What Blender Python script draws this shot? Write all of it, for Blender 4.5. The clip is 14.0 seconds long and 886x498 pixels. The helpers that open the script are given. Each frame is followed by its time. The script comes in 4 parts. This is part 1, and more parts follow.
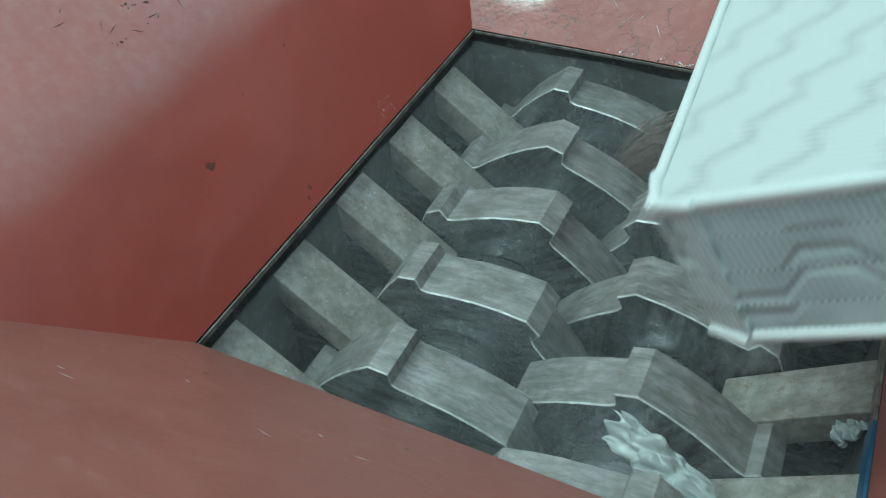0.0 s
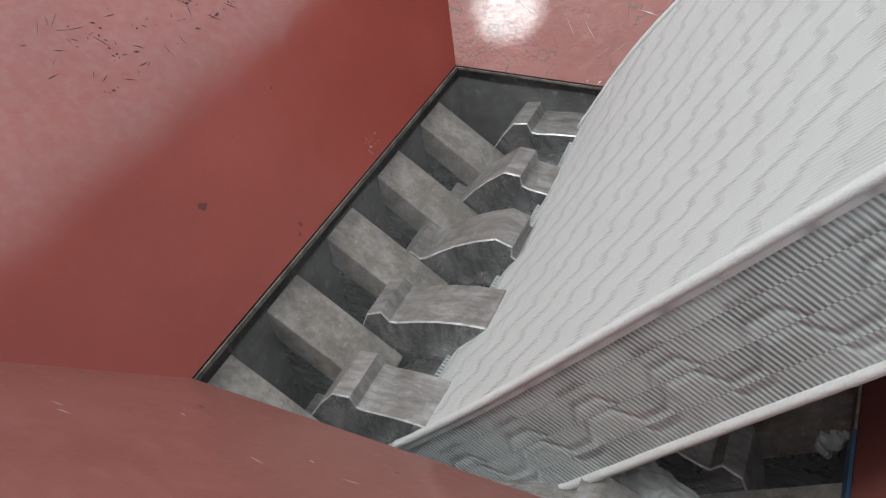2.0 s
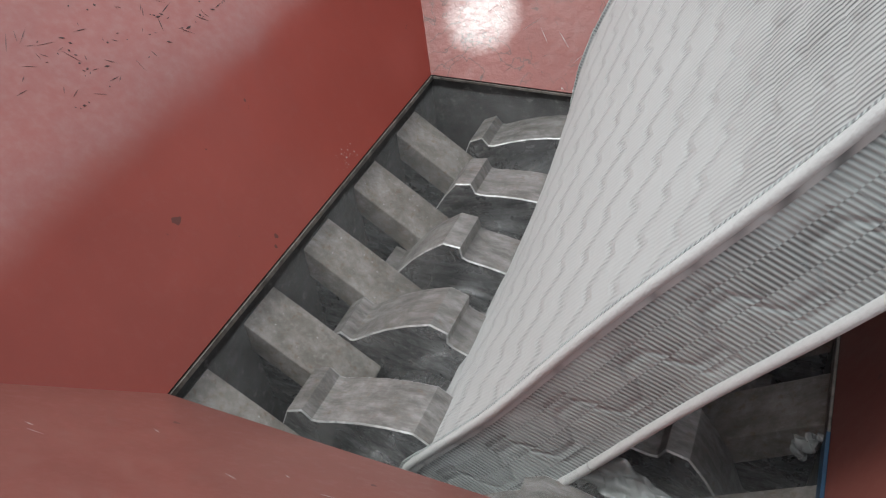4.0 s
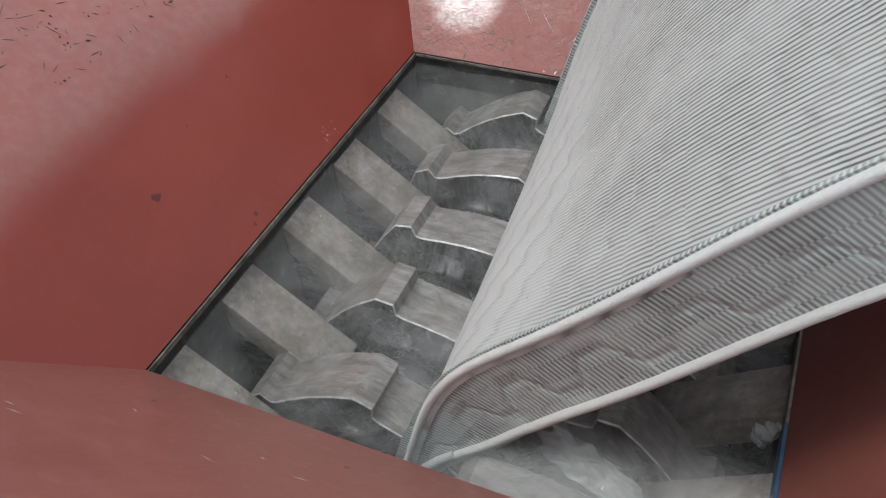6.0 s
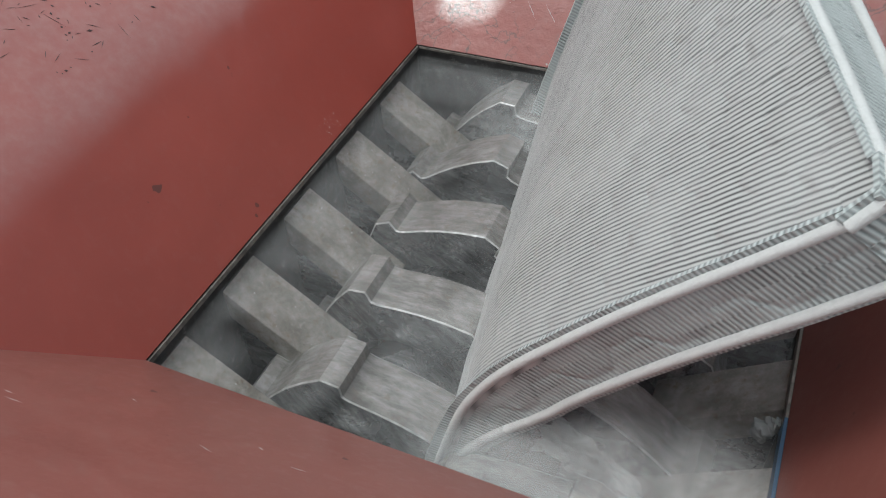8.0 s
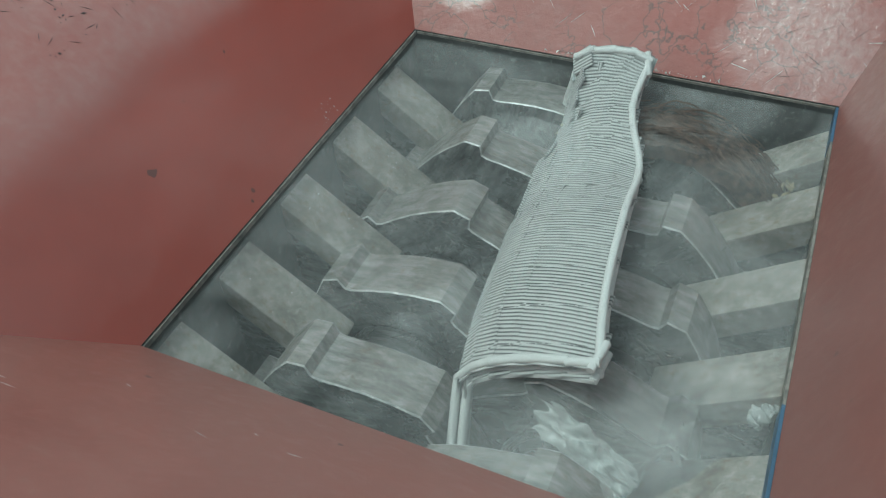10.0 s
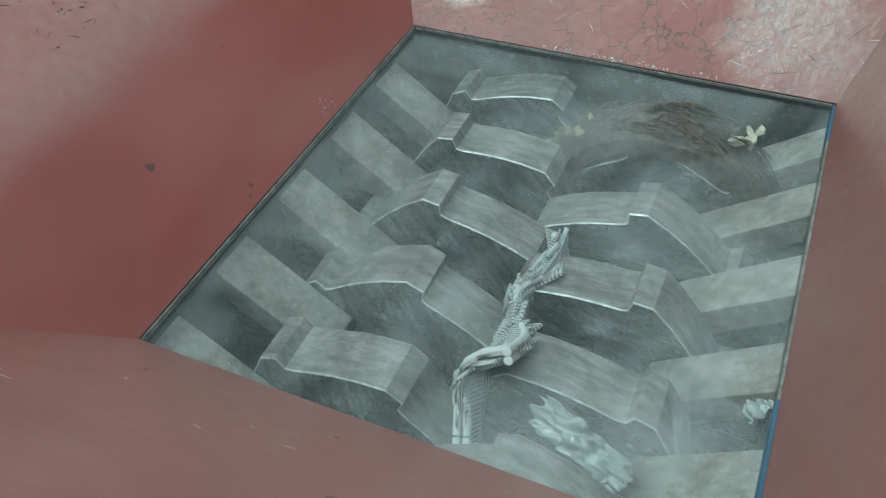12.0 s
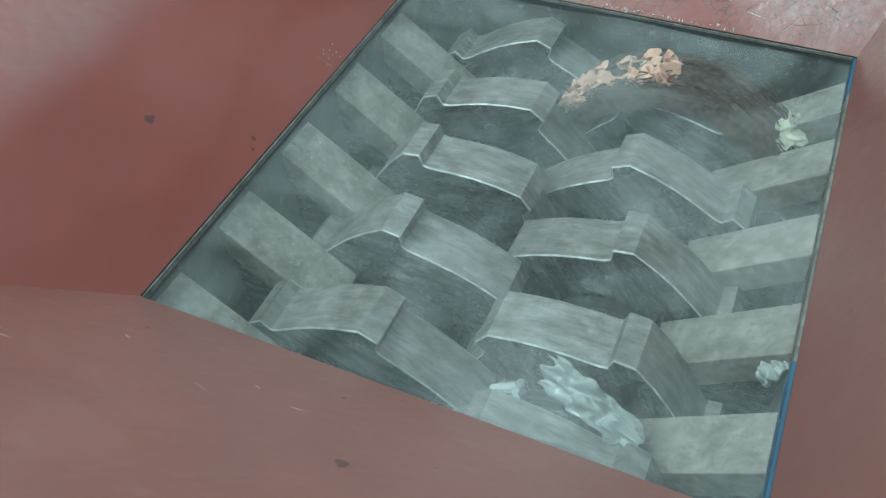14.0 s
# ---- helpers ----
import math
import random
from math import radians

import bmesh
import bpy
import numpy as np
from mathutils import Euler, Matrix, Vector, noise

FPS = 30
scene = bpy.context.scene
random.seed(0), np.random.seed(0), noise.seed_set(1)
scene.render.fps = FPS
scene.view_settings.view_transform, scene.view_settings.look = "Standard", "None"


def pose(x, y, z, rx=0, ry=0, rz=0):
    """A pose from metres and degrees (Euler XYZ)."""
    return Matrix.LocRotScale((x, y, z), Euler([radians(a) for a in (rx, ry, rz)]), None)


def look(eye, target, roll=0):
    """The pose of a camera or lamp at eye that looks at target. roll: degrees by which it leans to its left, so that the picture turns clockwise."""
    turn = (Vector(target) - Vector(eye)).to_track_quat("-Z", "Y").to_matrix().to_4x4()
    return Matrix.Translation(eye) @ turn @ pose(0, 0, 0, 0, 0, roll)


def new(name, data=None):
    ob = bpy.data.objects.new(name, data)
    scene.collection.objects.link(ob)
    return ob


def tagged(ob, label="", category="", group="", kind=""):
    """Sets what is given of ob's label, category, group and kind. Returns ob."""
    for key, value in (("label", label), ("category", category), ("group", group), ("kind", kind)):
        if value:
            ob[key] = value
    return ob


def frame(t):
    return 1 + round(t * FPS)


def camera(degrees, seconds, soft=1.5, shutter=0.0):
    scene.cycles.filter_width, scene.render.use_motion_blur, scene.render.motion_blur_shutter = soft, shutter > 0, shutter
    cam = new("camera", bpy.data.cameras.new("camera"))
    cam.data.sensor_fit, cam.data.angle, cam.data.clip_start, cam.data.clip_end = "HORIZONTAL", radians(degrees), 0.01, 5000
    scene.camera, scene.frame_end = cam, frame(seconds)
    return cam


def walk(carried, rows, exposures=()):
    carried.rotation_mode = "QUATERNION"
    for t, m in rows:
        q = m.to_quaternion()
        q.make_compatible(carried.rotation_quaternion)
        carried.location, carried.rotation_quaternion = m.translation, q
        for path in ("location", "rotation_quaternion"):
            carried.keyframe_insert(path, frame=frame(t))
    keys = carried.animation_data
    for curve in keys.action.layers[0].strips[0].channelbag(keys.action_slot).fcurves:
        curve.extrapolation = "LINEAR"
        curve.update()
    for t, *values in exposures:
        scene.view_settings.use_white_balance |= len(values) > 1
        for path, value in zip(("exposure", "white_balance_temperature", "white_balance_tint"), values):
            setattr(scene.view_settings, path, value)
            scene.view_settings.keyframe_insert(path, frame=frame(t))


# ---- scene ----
cam = camera(56.1, 14.0, 1.15, 0.3)
PATH = [
    (0, (0.888, -0.645, 1.122), (0.176, 0.621, -0.252), -4.9),
    (0.5, (0.908, -0.66, 1.123), (0.194, 0.613, -0.245), -5.3),
    (1, (0.93, -0.664, 1.131), (0.194, 0.635, -0.2), -6.4),
    (1.5, (0.944, -0.666, 1.133), (0.203, 0.648, -0.18), -7.1),
    (2, (0.933, -0.668, 1.141), (0.196, 0.65, -0.17), -6.9),
    (2.5, (0.933, -0.679, 1.144), (0.194, 0.643, -0.162), -7.0),
    (3, (0.95, -0.671, 1.137), (0.208, 0.659, -0.159), -7.3),
    (3.5, (0.941, -0.673, 1.129), (0.204, 0.667, -0.16), -7.3),
    (4, (0.948, -0.658, 1.146), (0.242, 0.685, -0.157), -6.9),
    (6.5, (0.952, -0.644, 1.194), (0.309, 0.653, -0.186), -4.2),
    (7, (0.952, -0.642, 1.19), (0.306, 0.651, -0.192), -4.2),
    (7.5, (0.955, -0.644, 1.191), (0.31, 0.649, -0.192), -4.2),
    (8, (0.958, -0.644, 1.189), (0.31, 0.648, -0.193), -4.3),
    (10.5, (0.959, -0.639, 1.179), (0.323, 0.634, -0.227), -4.0),
    (11, (0.962, -0.644, 1.18), (0.326, 0.629, -0.226), -3.9),
    (11.5, (0.971, -0.641, 1.179), (0.331, 0.629, -0.227), -4.0),
    (12, (0.967, -0.644, 1.179), (0.331, 0.627, -0.228), -3.9),
    (12.5, (0.96, -0.641, 1.179), (0.33, 0.627, -0.233), -3.7),
    (13, (0.963, -0.633, 1.174), (0.347, 0.622, -0.256), -3.4),
    (13.5, (0.955, -0.623, 1.165), (0.352, 0.603, -0.296), -3.4),
    (14, (0.939, -0.623, 1.152), (0.331, 0.576, -0.329), -3.8),
]
# seconds, stops, kelvin, tint: the white balance drifts to green when the white mattress is out of the picture
TONE = [(0, 0.2, 5150, -28), (0.2, 0.14, 5600, -14), (0.45, 0.1, 6250, 5), (4.2, 0.08, 6250, 5), (8.2, 0.1, 6150, 2), (10.2, -0.06, 5650, -20), (12.2, 0.04, 5300, -26), (14, 0.13, 5180, -26)]
walk(cam, [(t, look(eye, target, roll)) for t, eye, target, roll in PATH], TONE)

# ---- light ----
SUN_FROM = Vector((-0.42, -0.26, 1.0)).normalized()
world = bpy.data.worlds.new("overcast_sky")
scene.world = world
world.use_nodes = True
wn = world.node_tree
sky = wn.nodes.new("ShaderNodeTexSky")
sky.sky_type = "NISHITA"
sky.sun_disc = False
sky.sun_elevation = math.asin(SUN_FROM.z)
sky.sun_rotation = math.atan2(SUN_FROM.x, SUN_FROM.y)
sky.dust_density = 3.0
cloud = wn.nodes.new("ShaderNodeHueSaturation")
cloud.inputs["Saturation"].default_value = 0.18
wn.links.new(sky.outputs[0], cloud.inputs["Color"])
wn.links.new(cloud.outputs[0], wn.nodes["Background"].inputs[0])
wn.nodes["Background"].inputs[1].default_value = 0.19
sun = new("sun", bpy.data.lights.new("sun", "SUN"))
sun.data.energy = 0.95
sun.data.angle = radians(16)
sun.data.color = (1.0, 0.97, 0.92)
sun.matrix_world = look(SUN_FROM * 5, (0, 0, 0))


# ---- materials ----
def material(name):
    m = bpy.data.materials.new(name)
    m.use_nodes = True
    return m, m.node_tree.nodes, m.node_tree.links, m.node_tree.nodes["Principled BSDF"]


def node(nt, kind, **inputs):
    n = nt.new(kind)
    for k, v in inputs.items():
        n.inputs[k.replace("_", " ")].default_value = v
    return n


def ramp(nt, ln, src, stops):
    r = nt.new("ShaderNodeValToRGB")
    r.color_ramp.elements[0].position, r.color_ramp.elements[0].color = stops[0][0], stops[0][1]
    r.color_ramp.elements[1].position, r.color_ramp.elements[1].color = stops[-1][0], stops[-1][1]
    for p, c in stops[1:-1]:
        e = r.color_ramp.elements.new(p)
        e.color = c
    ln.new(src, r.inputs[0])
    return r


def grey(v):
    return (v, v, v, 1)


def blend(nt, ln, fac, a, b):
    m = nt.new("ShaderNodeMix")
    m.data_type = "RGBA"
    for sock, val in ((m.inputs[0], fac), (m.inputs[6], a), (m.inputs[7], b)):
        if isinstance(val, (tuple, float)):
            sock.default_value = val
        else:
            ln.new(val, sock)
    return m.outputs[2]


def bump(nt, ln, height, bsdf, strength, distance, chain=None):
    b = nt.new("ShaderNodeBump")
    b.inputs["Strength"].default_value, b.inputs["Distance"].default_value = strength, distance
    ln.new(height, b.inputs["Height"])
    if chain:
        ln.new(chain, b.inputs["Normal"])
    ln.new(b.outputs[0], bsdf.inputs["Normal"])
    return b.outputs[0]


def red_paint(name="red_oxide_paint", base=(0.41, 0.072, 0.052, 1), worn=(0.46, 0.17, 0.14, 1), rough=0.36, amount=0.3, cracks=0.0, coat=0.0, crinkle=0.12, matt=1.0, ior=1.6, rubbed_glare=(), rise=None):
    m, nt, ln, b = material(name)
    co = nt.new("ShaderNodeTexCoord").outputs["Object"]
    big = node(nt, "ShaderNodeTexNoise", Scale=2.2, Detail=4.0, Roughness=0.6)
    fine = node(nt, "ShaderNodeTexNoise", Scale=38.0, Detail=6.0, Roughness=0.65)
    stretched = node(nt, "ShaderNodeMapping", Scale=(1.0, 1.0, 1.0), Rotation=(0.3, 0.5, 0.4))
    ln.new(co, stretched.inputs[0])
    cuts = node(nt, "ShaderNodeTexVoronoi", Scale=11.0, Randomness=1.0)
    cuts.feature = "DISTANCE_TO_EDGE"
    warp = node(nt, "ShaderNodeTexNoise", Scale=6.0, Detail=5.0)
    ln.new(co, warp.inputs[0])
    shift = blend(nt, ln, 0.35, stretched.outputs[0], warp.outputs["Color"])
    ln.new(shift, cuts.inputs["Vector"])
    for n in (big, fine):
        ln.new(co, n.inputs[0])
    tone = ramp(nt, ln, big.outputs[0], [(0.3, (base[0] * 0.82, base[1] * 0.8, base[2] * 0.8, 1)), (0.7, base)])
    tone = tone.outputs[0]
    wear = ramp(nt, ln, fine.outputs[0], [(0.52, grey(0)), (0.78, grey(amount))])
    col = blend(nt, ln, wear.outputs[0], tone, worn)
    line = ramp(nt, ln, cuts.outputs[0], [(0.0, grey(1)), (0.03, grey(0))])
    gate = ramp(nt, ln, big.outputs[0], [(0.42, grey(0)), (0.52, grey(cracks))])
    lines = nt.new("ShaderNodeMath")
    lines.operation = "MULTIPLY"
    ln.new(line.outputs[0], lines.inputs[0])
    ln.new(gate.outputs[0], lines.inputs[1])
    col = blend(nt, ln, lines.outputs[0], col, (0.09, 0.035, 0.03, 1))
    spots = node(nt, "ShaderNodeTexNoise", Scale=24.0, Detail=2.0)
    ln.new(co, spots.inputs[0])
    spot = ramp(nt, ln, spots.outputs[0], [(0.75, grey(0)), (0.765, grey(0.8))])
    col = blend(nt, ln, spot.outputs[0], col, (0.10, 0.035, 0.03, 1))
    ln.new(col, b.inputs["Base Color"])
    r = ramp(nt, ln, fine.outputs[0], [(0.3, grey(rough - 0.05)), (0.75, grey(rough + 0.14))])
    ln.new(r.outputs[0], b.inputs["Roughness"])
    wob = node(nt, "ShaderNodeTexNoise", Scale=5.0, Detail=3.0)
    ln.new(co, wob.inputs[0])
    first = bump(nt, ln, wob.outputs[0], b, 0.25, 0.02)
    last = bump(nt, ln, fine.outputs[0], b, crinkle, 0.004, first)
    gloss = ramp(nt, ln, wob.outputs[0], [(0.40, grey(coat * matt)), (0.58, grey(coat * (0.05 if rubbed_glare else 1.0)))])
    weight = gloss.outputs[0]
    # sky glare put in as fixed pale glossy spots, partly paint worn away
    for centre, radius, whitening in rubbed_glare:
        away = node(nt, "ShaderNodeVectorMath")
        away.operation = "DISTANCE"
        ln.new(co, away.inputs[0])
        away.inputs[1].default_value = centre
        ragged = nt.new("ShaderNodeMath")
        ragged.operation = "MULTIPLY_ADD"
        ln.new(wob.outputs[0], ragged.inputs[0])
        ragged.inputs[1].default_value = radius
        ln.new(away.outputs["Value"], ragged.inputs[2])
        spot_gloss = ramp(nt, ln, ragged.outputs[0], [(radius * 0.9, grey(coat)), (radius * 1.5, grey(0))])
        weight = blend(nt, ln, spot_gloss.outputs[0], weight, grey(coat))
        thin = nt.new("ShaderNodeMath")
        thin.operation = "MULTIPLY"
        ln.new(spot_gloss.outputs[0], thin.inputs[0])
        ln.new(ramp(nt, ln, fine.outputs[0], [(0.38, grey(whitening)), (0.66, grey(0.1 * whitening))]).outputs[0], thin.inputs[1])
        col = blend(nt, ln, thin.outputs[0], col, (0.62, 0.56, 0.55, 1))
        ln.new(col, b.inputs["Base Color"])
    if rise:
        # sky reflection painted pale above a height, with scuffs and polish; matt below
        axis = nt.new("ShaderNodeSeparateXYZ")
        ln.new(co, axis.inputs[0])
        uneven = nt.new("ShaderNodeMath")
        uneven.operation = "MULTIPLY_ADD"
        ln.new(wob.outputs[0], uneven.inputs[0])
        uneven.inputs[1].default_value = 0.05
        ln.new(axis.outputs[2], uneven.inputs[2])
        sheen_above = nt.new("ShaderNodeMapRange")
        sheen_above.interpolation_type = "SMOOTHSTEP"
        ln.new(uneven.outputs[0], sheen_above.inputs[0])
        sheen_above.inputs[1].default_value, sheen_above.inputs[2].default_value = rise
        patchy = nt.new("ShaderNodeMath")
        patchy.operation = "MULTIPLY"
        ln.new(sheen_above.outputs[0], patchy.inputs[0])
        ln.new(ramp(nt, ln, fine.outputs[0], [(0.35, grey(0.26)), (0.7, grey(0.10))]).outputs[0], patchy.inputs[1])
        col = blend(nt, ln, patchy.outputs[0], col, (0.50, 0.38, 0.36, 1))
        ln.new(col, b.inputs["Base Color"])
        weight = blend(nt, ln, sheen_above.outputs[0], grey(0.12), weight)
    ln.new(weight, b.inputs["Coat Weight"])
    b.inputs["Coat Roughness"].default_value = 0.13
    b.inputs["Coat IOR"].default_value = ior
    ln.new(last, b.inputs["Coat Normal"])
    return m


def steel(name, base, dark, rough, metal=0.75, streak=(6, 60, 6), rust=0.0, gloss=0.5, pale=0.0):
    """Worn steel: mottled tone, streaks along the wear, pale dust or rust specks, dents."""
    m, nt, ln, b = material(name)
    co = nt.new("ShaderNodeTexCoord").outputs["Object"]
    info = nt.new("ShaderNodeObjectInfo")
    add = nt.new("ShaderNodeVectorMath")
    add.operation = "ADD"
    ln.new(co, add.inputs[0])
    ln.new(info.outputs["Random"], add.inputs[1])
    mp = node(nt, "ShaderNodeMapping", Scale=streak)
    ln.new(add.outputs[0], mp.inputs[0])
    a = node(nt, "ShaderNodeTexNoise", Scale=1.0, Detail=8.0, Roughness=0.7)
    ln.new(mp.outputs[0], a.inputs[0])
    c = node(nt, "ShaderNodeTexNoise", Scale=13.0, Detail=8.0, Roughness=0.68, Distortion=0.5)
    ln.new(add.outputs[0], c.inputs[0])
    t1 = ramp(nt, ln, a.outputs[0], [(0.36, dark), (0.64, base)])
    stain = ramp(nt, ln, c.outputs[0], [(0.42, grey(0.0)), (0.64, grey(0.6))])
    col = blend(nt, ln, stain.outputs[0], t1.outputs[0], (dark[0] * 0.75, dark[1] * 0.72, dark[2] * 0.66, 1))
    specks = node(nt, "ShaderNodeTexNoise", Scale=55.0, Detail=5.0, Roughness=0.7)
    ln.new(add.outputs[0], specks.inputs[0])
    if rust:
        rr = ramp(nt, ln, specks.outputs[0], [(0.56, grey(0)), (0.68, grey(rust))])
        col = blend(nt, ln, rr.outputs[0], col, (0.17, 0.105, 0.06, 1))
    if pale:
        pp = ramp(nt, ln, specks.outputs[0], [(0.32, grey(pale)), (0.43, grey(0))])
        col = blend(nt, ln, pp.outputs[0], col, (0.55, 0.54, 0.50, 1))
    ln.new(col, b.inputs["Base Color"])
    b.inputs["Metallic"].default_value = metal
    b.inputs["Specular IOR Level"].default_value = gloss
    rg = ramp(nt, ln, c.outputs[0], [(0.3, grey(rough - 0.12)), (0.7, grey(rough + 0.18))])
    ln.new(rg.outputs[0], b.inputs["Roughness"])
    first = bump(nt, ln, c.outputs[0], b, 0.35, 0.012)
    bump(nt, ln, a.outputs[0], b, 0.25, 0.004, first)
    return m


def fabric(name, pitch=0.0075, depth=1.0, light=(0.74, 0.74, 0.72, 1), dark=(0.36, 0.36, 0.35, 1), contrast=0.8, half=0.066, low=0.022, high=0.044, rise=2.2, rows=0.048, border=False, slack=None):
    """Woven stripes run along the first UV axis, on the quilt with painted rib shade; trapezoid quilting seams press
    them in.
    """
    m, nt, ln, b = material(name)
    uv = nt.new("ShaderNodeUVMap")
    sep = nt.new("ShaderNodeSeparateXYZ")
    ln.new(uv.outputs[0], sep.inputs[0])

    def calc(op, a, c=0.0, third=None):
        n = nt.new("ShaderNodeMath")
        n.operation = op
        for i, v in enumerate((a, c) if third is None else (a, c, third)):
            if isinstance(v, (int, float)):
                n.inputs[i].default_value = v
            else:
                ln.new(v, n.inputs[i])
        return n.outputs[0]

    u, v = sep.outputs[0], sep.outputs[1]
    wav = node(nt, "ShaderNodeTexNoise", Scale=9.0, Detail=2.0)
    ln.new(uv.outputs[0], wav.inputs[0])
    jitter = calc("MULTIPLY", calc("SUBTRACT", wav.outputs[0], 0.5), 0.004)
    run, cross = (v, u) if border else (u, v)
    tri = calc("PINGPONG", calc("ADD", run, jitter), half)
    step = calc("MINIMUM", calc("MAXIMUM", tri, low), high)
    row = calc("PINGPONG", calc("ADD", cross, calc("MULTIPLY", step, rise)), rows)
    if not border:
        # chains of one long and one short stitch line, each period (0.046, 0.061) m, the next chain (0.077, -0.038) m on
        along = calc("ADD", calc("MULTIPLY", calc("ADD", u, jitter), 5.88), calc("MULTIPLY", v, 11.95))
        nth = calc("SUBTRACT", calc("MULTIPLY", u, 9.5), calc("MULTIPLY", calc("ADD", v, jitter), 7.15))
        f = calc("FRACT", along)
        saw = calc("MINIMUM", calc("MULTIPLY", f, 0.445), calc("MULTIPLY", calc("SUBTRACT", 1.0, f), 1.023))
        row = calc("MULTIPLY", calc("PINGPONG", calc("SUBTRACT", nth, saw), 0.5), 0.084)
    seam = nt.new("ShaderNodeMapRange")
    ln.new(row, seam.inputs[0])
    seam.inputs[1].default_value, seam.inputs[2].default_value = 0.0, rows * (0.34 if border else 0.46)
    seam.interpolation_type = "SMOOTHSTEP"
    stitch = nt.new("ShaderNodeMapRange")
    ln.new(row, stitch.inputs[0])
    stitch.inputs[1].default_value, stitch.inputs[2].default_value = 0.0012, 0.0026
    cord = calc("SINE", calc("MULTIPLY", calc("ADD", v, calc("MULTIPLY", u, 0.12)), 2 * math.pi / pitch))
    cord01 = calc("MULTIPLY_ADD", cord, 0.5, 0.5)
    patch = node(nt, "ShaderNodeTexNoise", Scale=7.0, Detail=3.0)
    ln.new(uv.outputs[0], patch.inputs[0])
    vis = ramp(nt, ln, patch.outputs[0], [(0.35, grey(contrast * (0.75 if slack else 0.34))), (0.62, grey(contrast))])
    shown = vis.outputs[0]
    if slack:
        # the weave lies flat on the stuffed end and opens into ribs towards the slack end, and the painted rib shade
        # with it
        opened = nt.new("ShaderNodeMapRange")
        ln.new(calc("ADD", u, calc("MULTIPLY", patch.outputs[0], 0.25)), opened.inputs[0])
        for k, val in enumerate((slack[0], slack[1], 0.10, 1.0)):
            opened.inputs[k + 1].default_value = val
        opened.interpolation_type = "SMOOTHSTEP"
        shown = calc("MULTIPLY", shown, opened.outputs[0])
    # quilt relief shade goes into the colour: dark rib troughs, stronger beside seams
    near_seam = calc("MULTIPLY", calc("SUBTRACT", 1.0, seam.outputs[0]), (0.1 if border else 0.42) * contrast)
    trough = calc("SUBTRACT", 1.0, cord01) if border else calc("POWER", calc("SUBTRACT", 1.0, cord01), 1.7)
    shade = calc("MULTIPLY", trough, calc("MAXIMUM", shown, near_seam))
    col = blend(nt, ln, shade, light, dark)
    col = blend(nt, ln, calc("MULTIPLY", calc("SUBTRACT", 1.0, stitch.outputs[0]), 0.05), col, (0.12, 0.12, 0.12, 1))
    ln.new(col, b.inputs["Base Color"])
    b.inputs["Roughness"].default_value = 0.75
    b.inputs["Sheen Weight"].default_value = 0.25
    first = bump(nt, ln, seam.outputs[0], b, (1.3 if border else 0.6) * depth, 0.006)
    ribs = cord01
    if slack:
        ribs = calc("MULTIPLY", cord01, calc("MAXIMUM", opened.outputs[0], calc("SUBTRACT", 1.0, seam.outputs[0])))
    bump(nt, ln, ribs, b, 0.5, 0.0025, first)
    return m


def plain(name, col, rough=0.6, metal=0.0, scale=14.0, vary=0.3, trans=0.0):
    m, nt, ln, b = material(name)
    co = nt.new("ShaderNodeTexCoord").outputs["Object"]
    a = node(nt, "ShaderNodeTexNoise", Scale=scale, Detail=6.0, Roughness=0.6)
    ln.new(co, a.inputs[0])
    k = 1 - vary
    r = ramp(nt, ln, a.outputs[0], [(0.3, (col[0] * k, col[1] * k, col[2] * k, 1)), (0.7, (*col, 1))])
    ln.new(r.outputs[0], b.inputs["Base Color"])
    b.inputs["Roughness"].default_value, b.inputs["Metallic"].default_value = rough, metal
    b.inputs["Transmission Weight"].default_value = trans
    bump(nt, ln, a.outputs[0], b, 0.3, 0.01)
    return m


RED = red_paint(base=(0.195, 0.064, 0.052, 1), worn=(0.27, 0.13, 0.11, 1), coat=0.12)
# the two listed spots carry the sky glare painted on the back plate
RED_WORN = red_paint("worn_red_oxide_paint", base=(0.255, 0.06, 0.049, 1), worn=(0.34, 0.14, 0.115, 1), rough=0.42, amount=0.2, cracks=1.0, coat=1.0, crinkle=0.6, matt=0.0, ior=1.8, rubbed_glare=(((0.1, 1.33, 0.12), 0.12, 0.2), ((1.03, 1.31, 0.10), 0.25, 0.16)))
# the rise heights set where the painted sky reflection begins
RED_WEST = red_paint("rubbed_sheen_red_paint", base=(0.395, 0.074, 0.054, 1), rough=0.36, amount=0.15, worn=(0.40, 0.15, 0.125, 1), coat=1.0, crinkle=0.07, matt=0.7, ior=1.9, rise=(0.30, 0.40))
RED_DUSTY = red_paint("dusty_red_oxide_paint", base=(0.305, 0.11, 0.09, 1), worn=(0.41, 0.24, 0.205, 1), rough=0.45, amount=0.35, coat=0.25)
DISC = steel("worn_cutter_steel", (0.385, 0.362, 0.348, 1), (0.15, 0.14, 0.134, 1), 0.42, 0.45, (14, 50, 14), rust=0.4, pale=0.15)
DISC_SIDE = steel("oily_cutter_side_steel", (0.34, 0.34, 0.35, 1), (0.045, 0.045, 0.047, 1), 0.26, 0.7, (9, 9, 40), pale=0.3)
DISC_EDGE = steel("bright_worn_edge_steel", (0.88, 0.87, 0.87, 1), (0.42, 0.42, 0.42, 1), 0.36, 0.5, (45, 45, 45))
COLLAR = steel("polished_collar_steel", (0.52, 0.52, 0.52, 1), (0.16, 0.163, 0.165, 1), 0.24, 0.9, (8, 90, 8), pale=0.4)
